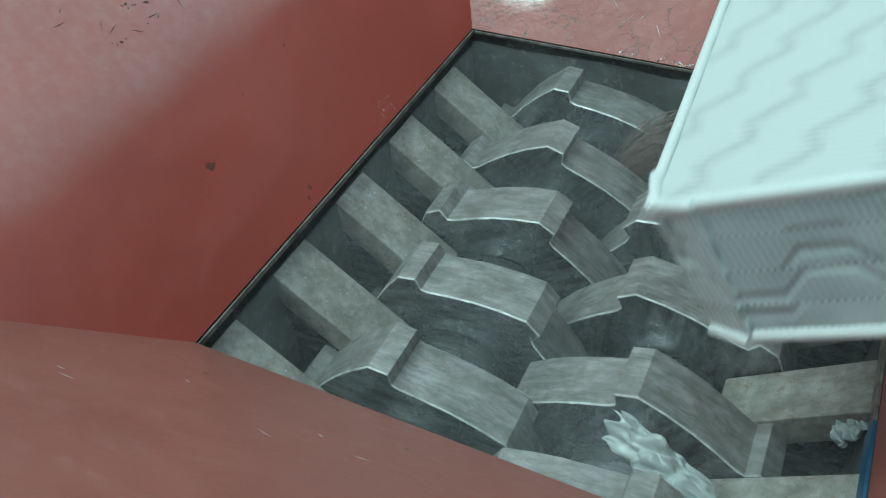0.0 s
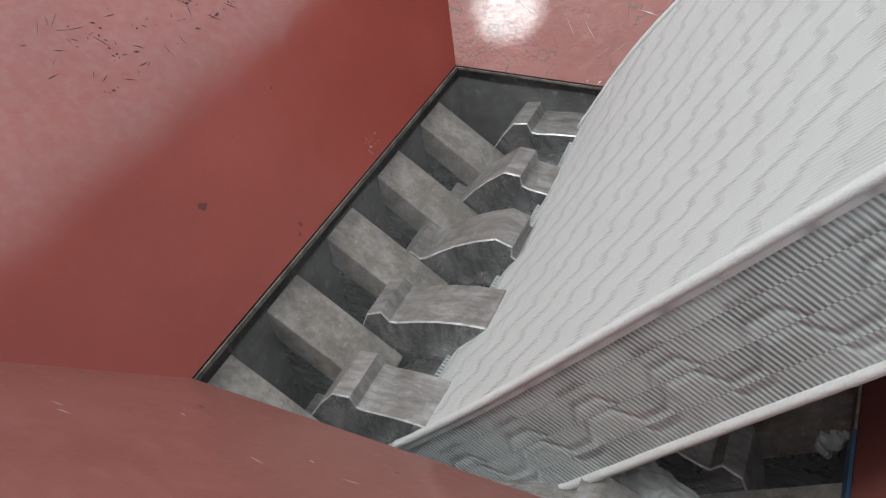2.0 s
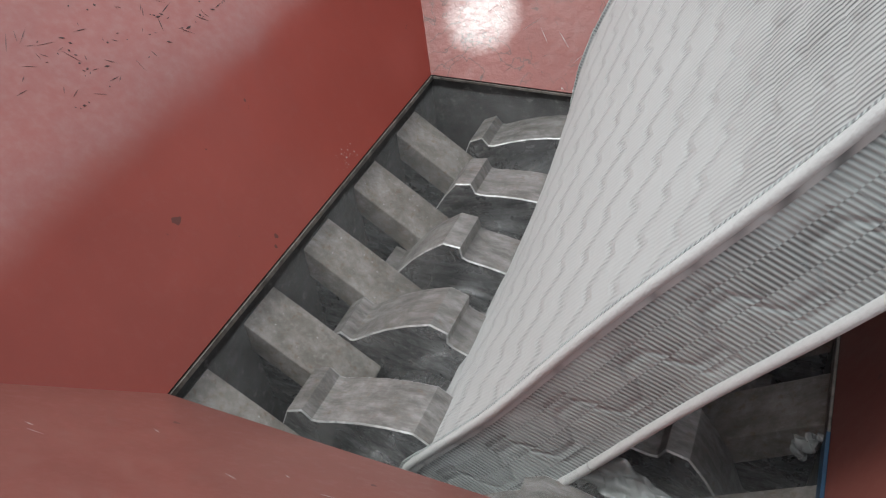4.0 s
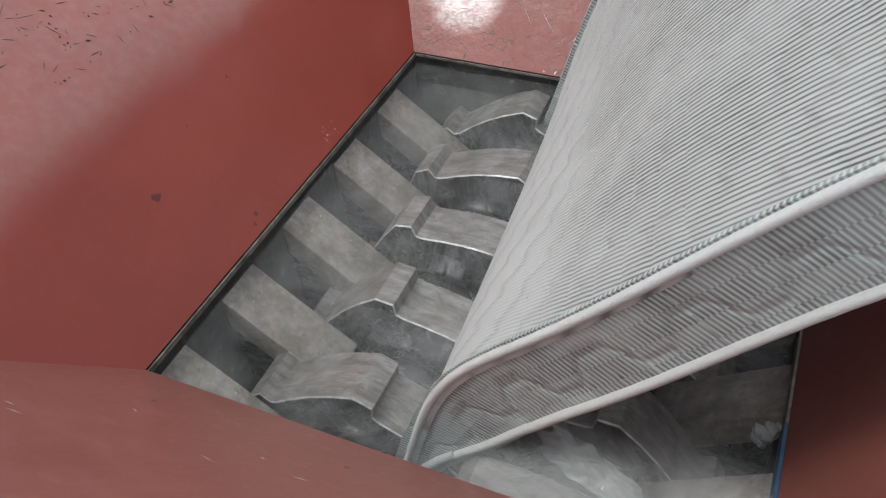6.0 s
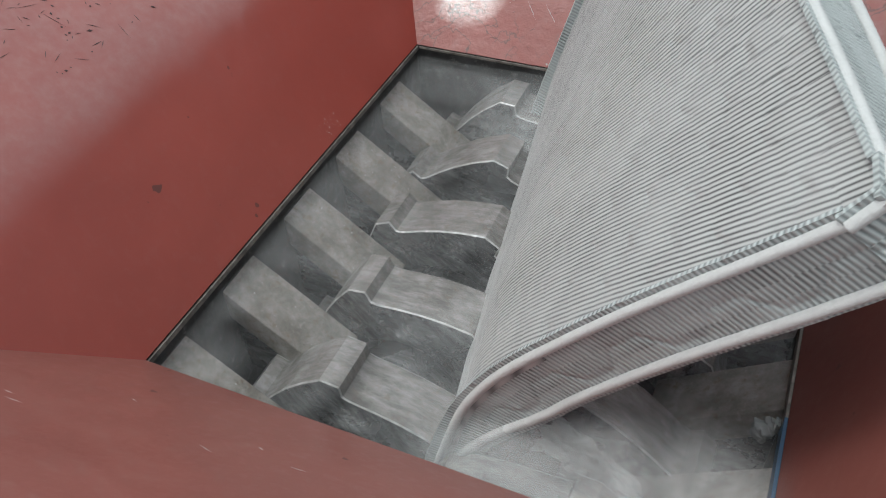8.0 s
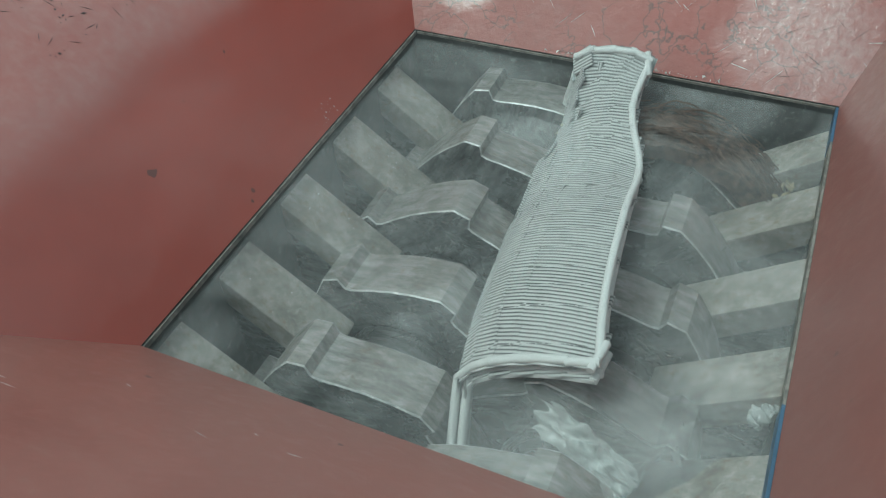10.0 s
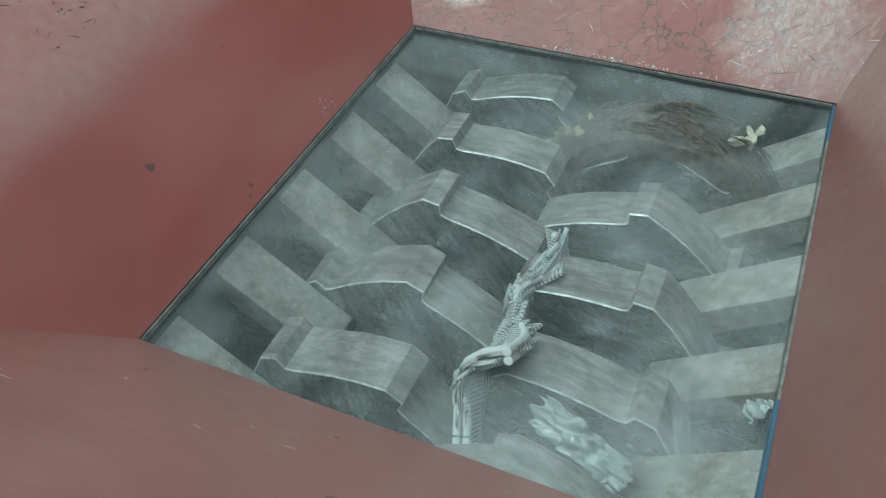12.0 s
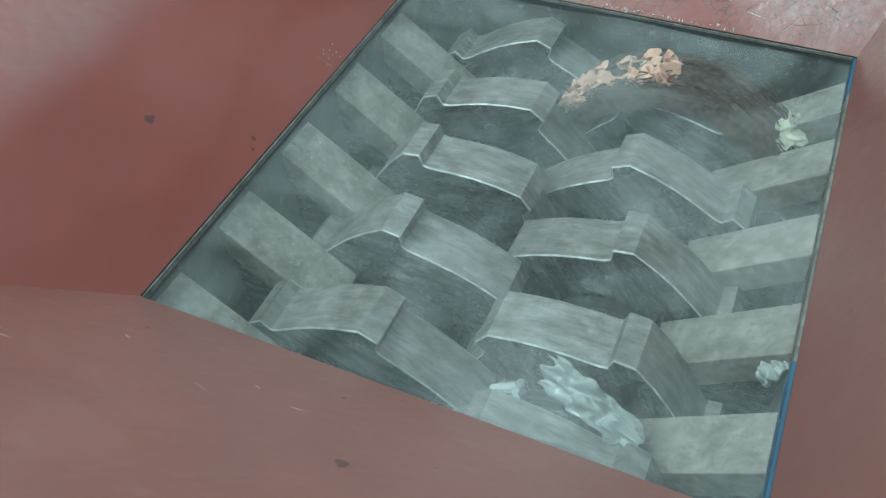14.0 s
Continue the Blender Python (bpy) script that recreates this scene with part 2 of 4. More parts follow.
COMB = steel("rusty_comb_steel", (0.375, 0.345, 0.315, 1), (0.175, 0.157, 0.14, 1), 0.56, 0.2, (18, 22, 18), rust=0.7, pale=0.3)
CHAMBER = steel("dark_chamber_steel", (0.08, 0.08, 0.08, 1), (0.035, 0.035, 0.035, 1), 0.65, 0.0, (9, 9, 9), gloss=0.2, pale=0.15)
STRIP = steel("grimy_edge_strip_steel", (0.34, 0.31, 0.28, 1), (0.12, 0.11, 0.10, 1), 0.5, 0.3, (30, 30, 30), rust=0.5)
BLUE = plain("blue_machine_paint", (0.038, 0.10, 0.19), 0.45)
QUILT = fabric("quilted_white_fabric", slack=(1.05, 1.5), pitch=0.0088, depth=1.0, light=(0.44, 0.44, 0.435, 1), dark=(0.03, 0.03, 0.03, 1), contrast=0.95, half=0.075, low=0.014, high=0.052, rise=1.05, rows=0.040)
BORDER = fabric("striped_border_fabric", pitch=0.0085, depth=0.45, half=0.085, low=0.026, high=0.059, rise=1.25, rows=0.042, border=True, light=(0.46, 0.50, 0.495, 1), dark=(0.10, 0.11, 0.11, 1), contrast=1.0)
PIPING = plain("white_piping_tape", (0.56, 0.56, 0.555), 0.8, 0.0, 150.0, 0.12)
FOAM = plain("peach_foam", (0.74, 0.46, 0.36), 0.9, 0.0, 24.0, 0.4)
WOOL = plain("dirty_white_wadding", (0.62, 0.58, 0.46), 0.9, 0.0, 40.0, 0.4)
STRAW = plain("tan_wadding", (0.40, 0.33, 0.22), 0.9, 0.0, 50.0, 0.5)
FIBRE = plain("brown_fibre", (0.13, 0.075, 0.055), 0.7, 0.0, 60.0, 0.9)
FILM = plain("clear_plastic_film", (0.86, 0.89, 0.88), 0.13, 0.0, 20.0, 0.06, 0.68)


def dust_haze(name, thin, thick, radius=0.0):
    """Drifting dust and added haze: mostly clear, whitish where the noise gathers."""
    m, nt, ln, b = material(name)
    co = nt.new("ShaderNodeTexCoord").outputs["Object"]
    warp = node(nt, "ShaderNodeTexNoise", Scale=2.4, Detail=5.0, Roughness=0.6, Distortion=0.8)
    ln.new(co, warp.inputs[0])
    f = ramp(nt, ln, warp.outputs[0], [(0.38, grey(thin)), (0.66, grey(thick))]).outputs[0]
    if radius:
        far = nt.new("ShaderNodeVectorMath")
        far.operation = "LENGTH"
        ln.new(co, far.inputs[0])
        fade = nt.new("ShaderNodeMapRange")
        fade.interpolation_type = "SMOOTHSTEP"
        for i, v in ((1, 0.15 * radius), (2, 0.98 * radius), (3, 1.0), (4, 0.0)):
            fade.inputs[i].default_value = v
        ln.new(far.outputs["Value"], fade.inputs[0])
        both = nt.new("ShaderNodeMath")
        both.operation = "MULTIPLY"
        ln.new(f, both.inputs[0])
        ln.new(fade.outputs[0], both.inputs[1])
        f = both.outputs[0]
    clear = nt.new("ShaderNodeBsdfTransparent")
    dust = node(nt, "ShaderNodeBsdfDiffuse", Color=(0.79, 0.79, 0.79, 1))
    mix = nt.new("ShaderNodeMixShader")
    ln.new(f, mix.inputs[0])
    ln.new(clear.outputs[0], mix.inputs[1])
    ln.new(dust.outputs[0], mix.inputs[2])
    ln.new(mix.outputs[0], nt["Material Output"].inputs[0])
    return m


# the thin sheet adds lens haze that lifts the pit's dark tones
THIN_HAZE = dust_haze("thin_haze", 0.03, 0.075)
DUST = dust_haze("drifting_dust", 0.0, 0.14)
VEIL = dust_haze("dusty_air", 0.012, 0.042)
PUFF = dust_haze("dust_puff", 0.12, 0.5, 0.21)


# ---- mesh helpers ----
def mesh_of(name, bm, mats, smooth=False):
    bmesh.ops.recalc_face_normals(bm, faces=bm.faces)
    me = bpy.data.meshes.new(name)
    bm.to_mesh(me)
    bm.free()
    for mt in (mats if isinstance(mats, (list, tuple)) else [mats]):
        me.materials.append(mt)
    if smooth:
        for p in me.polygons:
            p.use_smooth = True
    return me


def part(name, bm, mat, parent=None, label="", smooth=False):
    ob = new(name, bm if isinstance(bm, bpy.types.Mesh) else mesh_of(name, bm, mat, smooth))
    ob.parent = parent
    if label:
        ob["label"] = label
    return ob


def prism(points, axis, lo, hi, bevel=0.0):
    """A polygon in the plane across axis ('x', 'y' or 'z'), pulled from lo to hi."""
    bm = bmesh.new()

    def at(p, h):
        return {"x": (h, p[0], p[1]), "y": (p[0], h, p[1]), "z": (p[0], p[1], h)}[axis]
    a = [bm.verts.new(at(p, lo)) for p in points]
    b = [bm.verts.new(at(p, hi)) for p in points]
    bm.faces.new(a)
    bm.faces.new(b)
    for i in range(len(points)):
        j = (i + 1) % len(points)
        bm.faces.new((a[i], a[j], b[j], b[i]))
    bmesh.ops.recalc_face_normals(bm, faces=bm.faces)
    if bevel:
        bmesh.ops.bevel(bm, geom=bm.edges[:], offset=bevel, segments=2, affect="EDGES", profile=0.6, clamp_overlap=True)
    return bm


# ---- the hopper: four sloping plates over an opening of 1.104 by 1.2 m ----
W, L, THICK = 1.104, 1.2, 0.012
LEFT, RIGHT, NEAR, BACK = 0.60, 0.50, 0.95, 1.10
RIM = 1.0


BEND, BENDS = 0.285, 16
EAST_RIM = 0.42


def corner(side_x, side_y, z):
    x = -LEFT * z if side_x < 0 else W + RIGHT * z
    y = -NEAR * z if side_y < 0 else L + BACK * z
    return Vector((x, y, z))


def plate(name, low, high, label, mat, rows=1, bulge=0.0):
    """A sheet between a low and a high edge, thickened outwards."""
    bm = bmesh.new()
    n = 24
    grid = []
    for j in range(rows + 1):
        w = j / rows
        grid.append([bm.verts.new(low[0].lerp(low[1], i / n).lerp(high[0].lerp(high[1], i / n), w)) for i in range(n + 1)])
    faces = [bm.faces.new((grid[j][i], grid[j][i + 1], grid[j + 1][i + 1], grid[j + 1][i])) for j in range(rows) for i in range(n)]
    bmesh.ops.recalc_face_normals(bm, faces=bm.faces)
    ext = bmesh.ops.extrude_face_region(bm, geom=faces[:])
    out = (low[1] - low[0]).cross(high[0] - low[0]).normalized() * THICK
    mid = (low[0] + low[1] + high[0] + high[1]) / 4
    if (mid + out - Vector((W / 2, L / 2, mid.z))).length < (mid - Vector((W / 2, L / 2, mid.z))).length:
        out = -out
    for v in ext["geom"]:
        if isinstance(v, bmesh.types.BMVert):
            v.co += out
    ob = part(name, bm, mat)
    return tagged(ob, label, "hopper wall", kind="structure")


UPPER = 1.2


def rolled_plate():
    """The upper left plate: rolled outwards over a soft bend."""
    bm = bmesh.new()
    rows, x, z, n = [], -LEFT * BEND, BEND, 30
    prof = [(x, z)]
    for i in range(BENDS):
        w = (i + 0.5) / BENDS
        k = LEFT + (UPPER - LEFT) * w * w * (3 - 2 * w)
        x, z = x - k * 0.011, z + 0.011
        prof.append((x, z))
    prof.append((x - UPPER * (RIM - z), RIM))
    back = [(px - 0.011, pz - 0.008) for px, pz in prof[::-1]]
    for px, pz in prof + back:
        rows.append([bm.verts.new((px, -NEAR * pz + (L + (BACK + NEAR) * pz) * i / n, pz)) for i in range(n + 1)])
    m = len(rows)
    for j in range(m):
        for i in range(n):
            bm.faces.new((rows[j][i], rows[j][i + 1], rows[(j + 1) % m][i + 1], rows[(j + 1) % m][i]))
    bm.faces.new([r[0] for r in rows])
    bm.faces.new([r[-1] for r in rows])
    me = mesh_of("wall_west_upper", bm, RED_WEST, True)
    me.set_sharp_from_angle(angle=radians(30))
    return tagged(part("wall_west_upper", me, None), "scratched worn red steel hopper plate with painted sky sheen, bent outwards", "hopper wall", kind="structure")


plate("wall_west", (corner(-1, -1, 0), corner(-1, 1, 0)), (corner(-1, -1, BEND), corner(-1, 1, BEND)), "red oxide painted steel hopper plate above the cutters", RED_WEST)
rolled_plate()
def west_x(z):
    """Where the left plates' surface stands at a height."""
    x, h = -LEFT * min(z, BEND), BEND
    for i in range(BENDS):
        w = (i + 0.5) / BENDS
        k = LEFT + (UPPER - LEFT) * w * w * (3 - 2 * w)
        x -= k * min(max(z - h, 0), 0.011)
        h += 0.011
    return x - UPPER * max(z - h, 0)


def end_plate(name, side, top, label, mat):
    """The front or back plate, cut on its left to the bent side plate."""
    bm = bmesh.new()
    zs = [0, 0.12, BEND] + [BEND + 0.022 * (i + 1) for i in range(BENDS // 2)] + [top]
    slope = BACK if side > 0 else -NEAR
    out = Vector((0, 1 if side > 0 else -1, -abs(slope))).normalized() * THICK
    n = 12
    sheets = []
    for off in (Vector((0, 0, 0)), out):
        sheets.append([[bm.verts.new(Vector((west_x(z) + (W + RIGHT * z - west_x(z)) * i / n, (L if side > 0 else 0) + slope * z, z)) + off) for i in range(n + 1)] for z in zs])
    for sh in sheets:
        for j in range(len(zs) - 1):
            for i in range(n):
                bm.faces.new((sh[j][i], sh[j][i + 1], sh[j + 1][i + 1], sh[j + 1][i]))
    a, b2 = sheets
    rim = [(j, 0) for j in range(len(zs))] + [(len(zs) - 1, i) for i in range(1, n + 1)] + [(j, n) for j in range(len(zs) - 2, -1, -1)] + [(0, i) for i in range(n - 1, 0, -1)]
    for p, q in zip(rim, rim[1:] + rim[:1]):
        bm.faces.new((a[p[0]][p[1]], a[q[0]][q[1]], b2[q[0]][q[1]], b2[p[0]][p[1]]))
    return tagged(part(name, bm, mat), label, "hopper wall", kind="structure")


end_plate("wall_north", 1, RIM, "glossy scratched red steel hopper back plate", RED_WORN)
end_plate("wall_south", -1, 0.62, "dusty red painted steel hopper front plate", RED_DUSTY)
plate("wall_east", (corner(1, -1, 0), corner(1, 1, 0)), (corner(1, -1, EAST_RIM), corner(1, 1, EAST_RIM)), "dull red painted steel hopper side plate", RED)

# ---- the cutting chamber under it ----
DEEP = -1.05
for name, pts, lo, hi in (
        ("chamber_wall_west", ((-0.03, -0.004), (-0.003, -0.004), (-0.003, DEEP), (-0.03, DEEP)), -0.03, L + 0.03),
        ("chamber_wall_east", ((W + 0.003, -0.004), (W + 0.03, -0.004), (W + 0.03, DEEP), (W + 0.003, DEEP)), -0.03, L + 0.03)):
    tagged(part(name, prism(pts, "y", lo, hi), CHAMBER), "dark steel side of the cutting chamber", "chamber wall", kind="structure")
for name, y0, y1 in (("chamber_wall_north", L + 0.003, L + 0.03), ("chamber_wall_south", -0.035, -0.014)):
    tagged(part(name, prism(((-0.003, -0.004), (W + 0.003, -0.004), (W + 0.003, DEEP), (-0.003, DEEP)), "y", y0, y1), CHAMBER), "dark steel end of the cutting chamber", "chamber wall", kind="structure")
tagged(part("ground", prism(((-30, -30), (30, -30), (30, 30), (-30, 30)), "z", -1.2, -1.08), plain("grey_concrete", (0.32, 0.31, 0.29), 0.85, 0.0, 3.0, 0.3)), "grey concrete yard under the shredder", "ground", kind="structure")
tagged(part("chamber_floor", prism(((-0.03, DEEP), (W + 0.03, DEEP), (W + 0.03, DEEP - 0.03), (-0.03, DEEP - 0.03)), "y", -0.05, L + 0.03), CHAMBER), "dark steel floor under the cutters", "floor", kind="structure")
for name, pts, axis, lo, hi, mat in (
        ("flange_west", ((0.0, -0.004), (0.004, -0.004), (0.004, -0.016), (0.0, -0.016)), "y", 0.0, L, STRIP),
        ("flange_north", ((L - 0.004, -0.004), (L, -0.004), (L, -0.010), (L - 0.004, -0.010)), "x", 0.008, W - 0.008, STRIP),
        ("flange_east", ((W - 0.006, -0.004), (W, -0.004), (W, -0.05), (W - 0.006, -0.05)), "y", 0.0, 0.30, BLUE),
        ("flange_east_middle", ((W - 0.005, -0.004), (W, -0.004), (W, -0.04), (W - 0.005, -0.04)), "y", 0.30, 1.06, STRIP),
        ("flange_east_end", ((W - 0.006, -0.004), (W, -0.004), (W, -0.05), (W - 0.006, -0.05)), "y", 1.06, L, BLUE)):
    tagged(part(name, prism(pts, axis, lo, hi), mat), "thin steel edge strip of the hopper opening" if mat is not BLUE else "blue painted steel edge strip of the opening", "edge strip", kind="structure")

# ---- the two cutter shafts ----
AXIS_Z, HALF, REACH, TIP, HUB = -0.335, 0.21, 0.284, 0.276, 0.137
X_LEFT, X_RIGHT = W / 2 - HALF, W / 2 + HALF
PITCH, CUT = 0.2435, 0.118
LEFT_Y = [0.111 + PITCH * i for i in range(5)]
RIGHT_Y = [-0.011 + PITCH * i for i in range(5)]


def disc_mesh(sense):
    """A six-toothed cutter disc round the y axis; sense +1 turns its top towards +x."""
    bm = bmesh.new()
    ring = []
    # degrees behind the tip and radius: worn facet, flat back, hollow at the root of the next tooth
    tooth = ((0.0, TIP), (8.5, REACH), (20.0, 0.2635), (32.0, 0.2495), (45.0, 0.2415), (52.0, 0.2405), (56.5, 0.2425), (59.3, 0.248))
    for k in range(6):
        ring += [(-sense * radians(60 * k + a), r) for a, r in tooth]
    near = [bm.verts.new((r * math.sin(a), 0, r * math.cos(a))) for a, r in ring]
    far = [bm.verts.new((r * math.sin(a), CUT, r * math.cos(a))) for a, r in ring]
    n = len(ring)
    for i in range(n):
        j = (i + 1) % n
        bm.faces.new((near[i], near[j], far[j], far[i]))
    f1, f2 = bm.faces.new(near), bm.faces.new(far)
    bmesh.ops.recalc_face_normals(bm, faces=bm.faces)
    for f in bm.faces:
        f.material_index = 1 if len(f.verts) > 4 else 0
    rims = [e for e in bm.edges if any(len(f.verts) > 4 for f in e.link_faces)]
    bmesh.ops.bevel(bm, geom=rims, offset=0.0028, segments=1, affect="EDGES", clamp_overlap=True, material=2)
    me = mesh_of("cutter_disc", bm, (DISC, DISC_SIDE, DISC_EDGE), True)
    me.set_sharp_from_angle(angle=radians(18))
    return me


def tube(radius, y0, y1, n=40, wobble=0.0):
    bm = bmesh.new()
    rings = []
    for y, r in ((y0, radius - 0.003), (y0 + 0.004, radius), ((y0 + y1) / 2, radius + wobble), (y1 - 0.004, radius), (y1, radius - 0.003)):
        rings.append([bm.verts.new((r * math.sin(2 * math.pi * i / n), y, r * math.cos(2 * math.pi * i / n))) for i in range(n)])
    for a, b in zip(rings, rings[1:]):
        for i in range(n):
            bm.faces.new((a[i], a[(i + 1) % n], b[(i + 1) % n], b[i]))
    bm.faces.new(rings[0])
    bm.faces.new(rings[-1])
    return bm


def shaft(name_label, x, sense, starts, phases):
    top = new("cutter_shaft")
    top.location = (x, 0, AXIS_Z)
    me = disc_mesh(sense)
    for y, ph in zip(starts, phases):
        d = part("cutter_disc", me, None, top)
        d.matrix_basis = pose(0, y, 0, 0, ph, 0)
    gaps = [(a + CUT + 0.001, b - 0.001) for a, b in zip(starts, starts[1:])]
    if starts[0] > 0.05:
        gaps.insert(0, (-0.012, starts[0] - 0.001))
    if starts[-1] + CUT < L - 0.03:
        gaps.append((starts[-1] + CUT + 0.001, L - 0.002))
    for y0, y1 in gaps:
        part("spacer_collar", tube(HUB, y0, y1), COLLAR, top, "shiny worn steel spacer collar", True)
    return tagged(top, name_label, "cutter shaft", "shredder shafts")


# tooth angles at 8 s for the left shaft and 12 s for the right one
SHAFT_LEFT = shaft("steel shredder shaft with five hooked cutter discs", X_LEFT, 1, LEFT_Y, [59.7 - 15.4 * k for k in range(5)])
SHAFT_RIGHT = shaft("steel shredder shaft with five hooked cutter discs", X_RIGHT, -1, RIGHT_Y, [41.6 - 15.3 * k for k in range(5)])


# ---- the comb bars between the discs ----
def comb(x, sense, y, label, meshes):
    top = new("comb_bar")
    top.location = (x, y, 0)
    part("top_plate", meshes[0], None, top)
    part("web", meshes[1], None, top, "dark oily steel web under the bar")
    return tagged(top, label, "comb bar", "stripper combs")


def combs(x, sense, starts, label):
    plate_pts = [(0.0, -0.046), (0.235, -0.222), (0.205, -0.285), (0.0, -0.128)]
    web_pts = [(0.0, -0.131), (0.19, -0.277), (0.16, -0.33), (0.0, -0.30)]
    meshes = [mesh_of("comb", prism([(p[0] * sense, p[1]) for p in pts], "y", lo, hi, 0.004), mat)
              for pts, lo, hi, mat in ((plate_pts, 0.0, 0.119, COMB), (web_pts, 0.012, 0.107, DISC_SIDE))]
    for y in starts:
        comb(x, sense, y, label, meshes)


combs(-0.002, 1, [y - 0.001 for y in RIGHT_Y], "rusty grey steel stripper bar sloping to the cutters")
combs(W + 0.002, -1, [y - 0.001 for y in LEFT_Y[:4]] + [LEFT_Y[4] - 0.03], "grey steel stripper bar sloping to the cutters")

# ---- the mattress: rigid panels that ride on one bending sheet fed down between the shafts ----
LONG, WIDE, DEPTH = 1.95, 1.03, 0.227
NS, NV = 36, 10
DS, DV = LONG / NS, WIDE / NV
# seconds, near-side y, width factor, thickness, then for near, middle and far side: fed length, x, z, lower angle, upper angle
FEED = (
    (0.0, 0.10, 1.0, 0.227, (0, 0.745, 0.48, 27, 27), (0, 0.73, 0.55, 29, 29), (0, 0.71, 0.62, 30, 30)),
    (0.2, 0.10, 1.0, 0.227, (0, 0.69, 0.19, 38, 38), (0, 0.67, 0.19, 39, 39), (0, 0.65, 0.20, 40, 40)),
    (0.4, 0.10, 1.0, 0.227, (0, 0.645, -0.05, 46, 46), (0, 0.60, -0.01, 47, 47), (0, 0.56, 0.03, 48, 48)),
    (0.6, 0.10, 1.0, 0.227, (0, 0.58, -0.065, 49, 49), (0, 0.545, -0.01, 50, 50), (0, 0.50, 0.04, 52, 52)),
    (1.0, 0.10, 1.0, 0.227, (0, 0.533, -0.02, 50, 50), (0, 0.49, -0.01, 51, 51), (0, 0.445, 0.015, 52, 52)),
    (1.5, 0.10, 1.0, 0.225, (0.05, 0.417, -0.13, 49, 49), (0.05, 0.42, -0.08, 51, 50), (0.04, 0.405, -0.02, 56, 52)),
    (2.1, 0.10, 1.0, 0.215, (0.08, 0.36, -0.15, 48, 51), (0.08, 0.40, -0.11, 53, 51), (0.07, 0.40, -0.06, 64, 53)),
    (2.5, 0.10, 1.0, 0.20, (0.10, 0.385, -0.15, 50, 51), (0.10, 0.41, -0.13, 60, 52), (0.10, 0.40, -0.10, 72, 56)),
    (3.0, 0.10, 1.0, 0.19, (0.16, 0.446, -0.15, 54, 51), (0.16, 0.415, -0.15, 68, 53), (0.16, 0.395, -0.13, 82, 60)),
    (4.0, 0.10, 1.0, 0.185, (0.32, 0.448, -0.12, 53, 56), (0.32, 0.43, -0.12, 67, 58), (0.32, 0.415, -0.10, 82, 66)),
    (6.5, 0.10, 1.0, 0.145, (0.72, 0.494, -0.154, 80, 46), (0.72, 0.45, -0.17, 76, 58), (0.72, 0.41, -0.20, 78, 73)),
    (7.5, 0.10, 1.0, 0.12, (0.90, 0.532, -0.134, 75, 46), (0.90, 0.46, -0.16, 74, 60), (0.90, 0.40, -0.19, 77, 78)),
    (8.2, 0.10, 1.0, 0.105, (1.03, 0.561, -0.135, 75, 49), (1.03, 0.45, -0.17, 76, 58), (1.03, 0.36, -0.20, 78, 71)),
    (9.2, 0.13, 0.98, 0.065, (1.32, 0.54, -0.14, 76, 32), (1.36, 0.47, -0.16, 77, 42), (1.30, 0.39, -0.17, 78, 58)),
    (10.3, 0.19, 0.94, 0.014, (1.62, 0.51, -0.14, 76, 8), (1.67, 0.48, -0.14, 78, 12), (1.52, 0.42, -0.13, 78, 42)),
)
TIMES = [0.0, 0.1, 0.2, 0.3, 0.4, 0.5, 0.6, 0.8, 1.0, 1.25, 1.5, 1.8, 2.1, 2.5, 3.0, 3.5, 4.0, 4.6, 5.2, 5.8, 6.3, 6.9, 7.5, 8.0, 8.4, 8.8, 9.2, 9.6, 10.0, 10.3, 10.5, 10.7, 11.0, 11.3, 11.6, 11.8, 12.0, 12.2, 12.5, 14.0]


# the last strip, standing on the line between the shafts: six places across it, near to far,
# each with the foot's x, its y, and the free edge's x and z
STRIP_AT = {
    10.3: ((0.55, 0.22, 0.79, 0.09), (0.51, 0.38, 0.76, 0.09), (0.49, 0.62, 0.74, 0.06), (0.48, 0.86, 0.72, -0.05), (0.48, 1.00, 0.64, -0.02), (0.47, 1.12, 0.65, 0.0)),
    10.7: ((0.55, 0.18, 0.73, 0.11), (0.50, 0.30, 0.71, 0.09), (0.49, 0.51, 0.66, 0.06), (0.50, 0.73, 0.65, 0.0), (0.47, 0.97, 0.62, -0.08), (0.46, 1.10, 0.66, 0.05)),
    11.0: ((0.54, 0.20, 0.68, 0.13), (0.50, 0.40, 0.63, 0.0), (0.50, 0.55, 0.63, -0.03), (0.53, 0.74, 0.60, -0.09), (0.51, 0.95, 0.64, -0.13), (0.50, 1.08, 0.66, -0.03)),
    11.3: ((0.55, 0.21, 0.71, 0.11), (0.52, 0.40, 0.65, -0.07), (0.52, 0.50, 0.66, 0.0), (0.55, 0.65, 0.63, -0.06), (0.57, 0.80, 0.66, -0.08), (0.54, 0.97, 0.67, 0.05)),
    11.6: ((0.54, 0.20, 0.69, 0.08), (0.55, 0.37, 0.63, -0.05), (0.56, 0.49, 0.66, -0.06), (0.56, 0.58, 0.63, -0.04), (0.58, 0.72, 0.61, -0.09), (0.55, 0.85, 0.57, -0.08)),
    12.0: ((0.56, 0.20, 0.66, 0.04), (0.59, 0.31, 0.65, -0.05), (0.59, 0.38, 0.61, -0.09), (0.57, 0.44, 0.59, -0.08), (0.60, 0.54, 0.63, -0.10), (0.60, 0.64, 0.61, -0.12)),
}
FOOT_FAR = {10.3: 0.04, 10.7: 0.02, 11.0: 0.0, 11.3: -0.05, 11.6: -0.10, 12.0: -0.12}


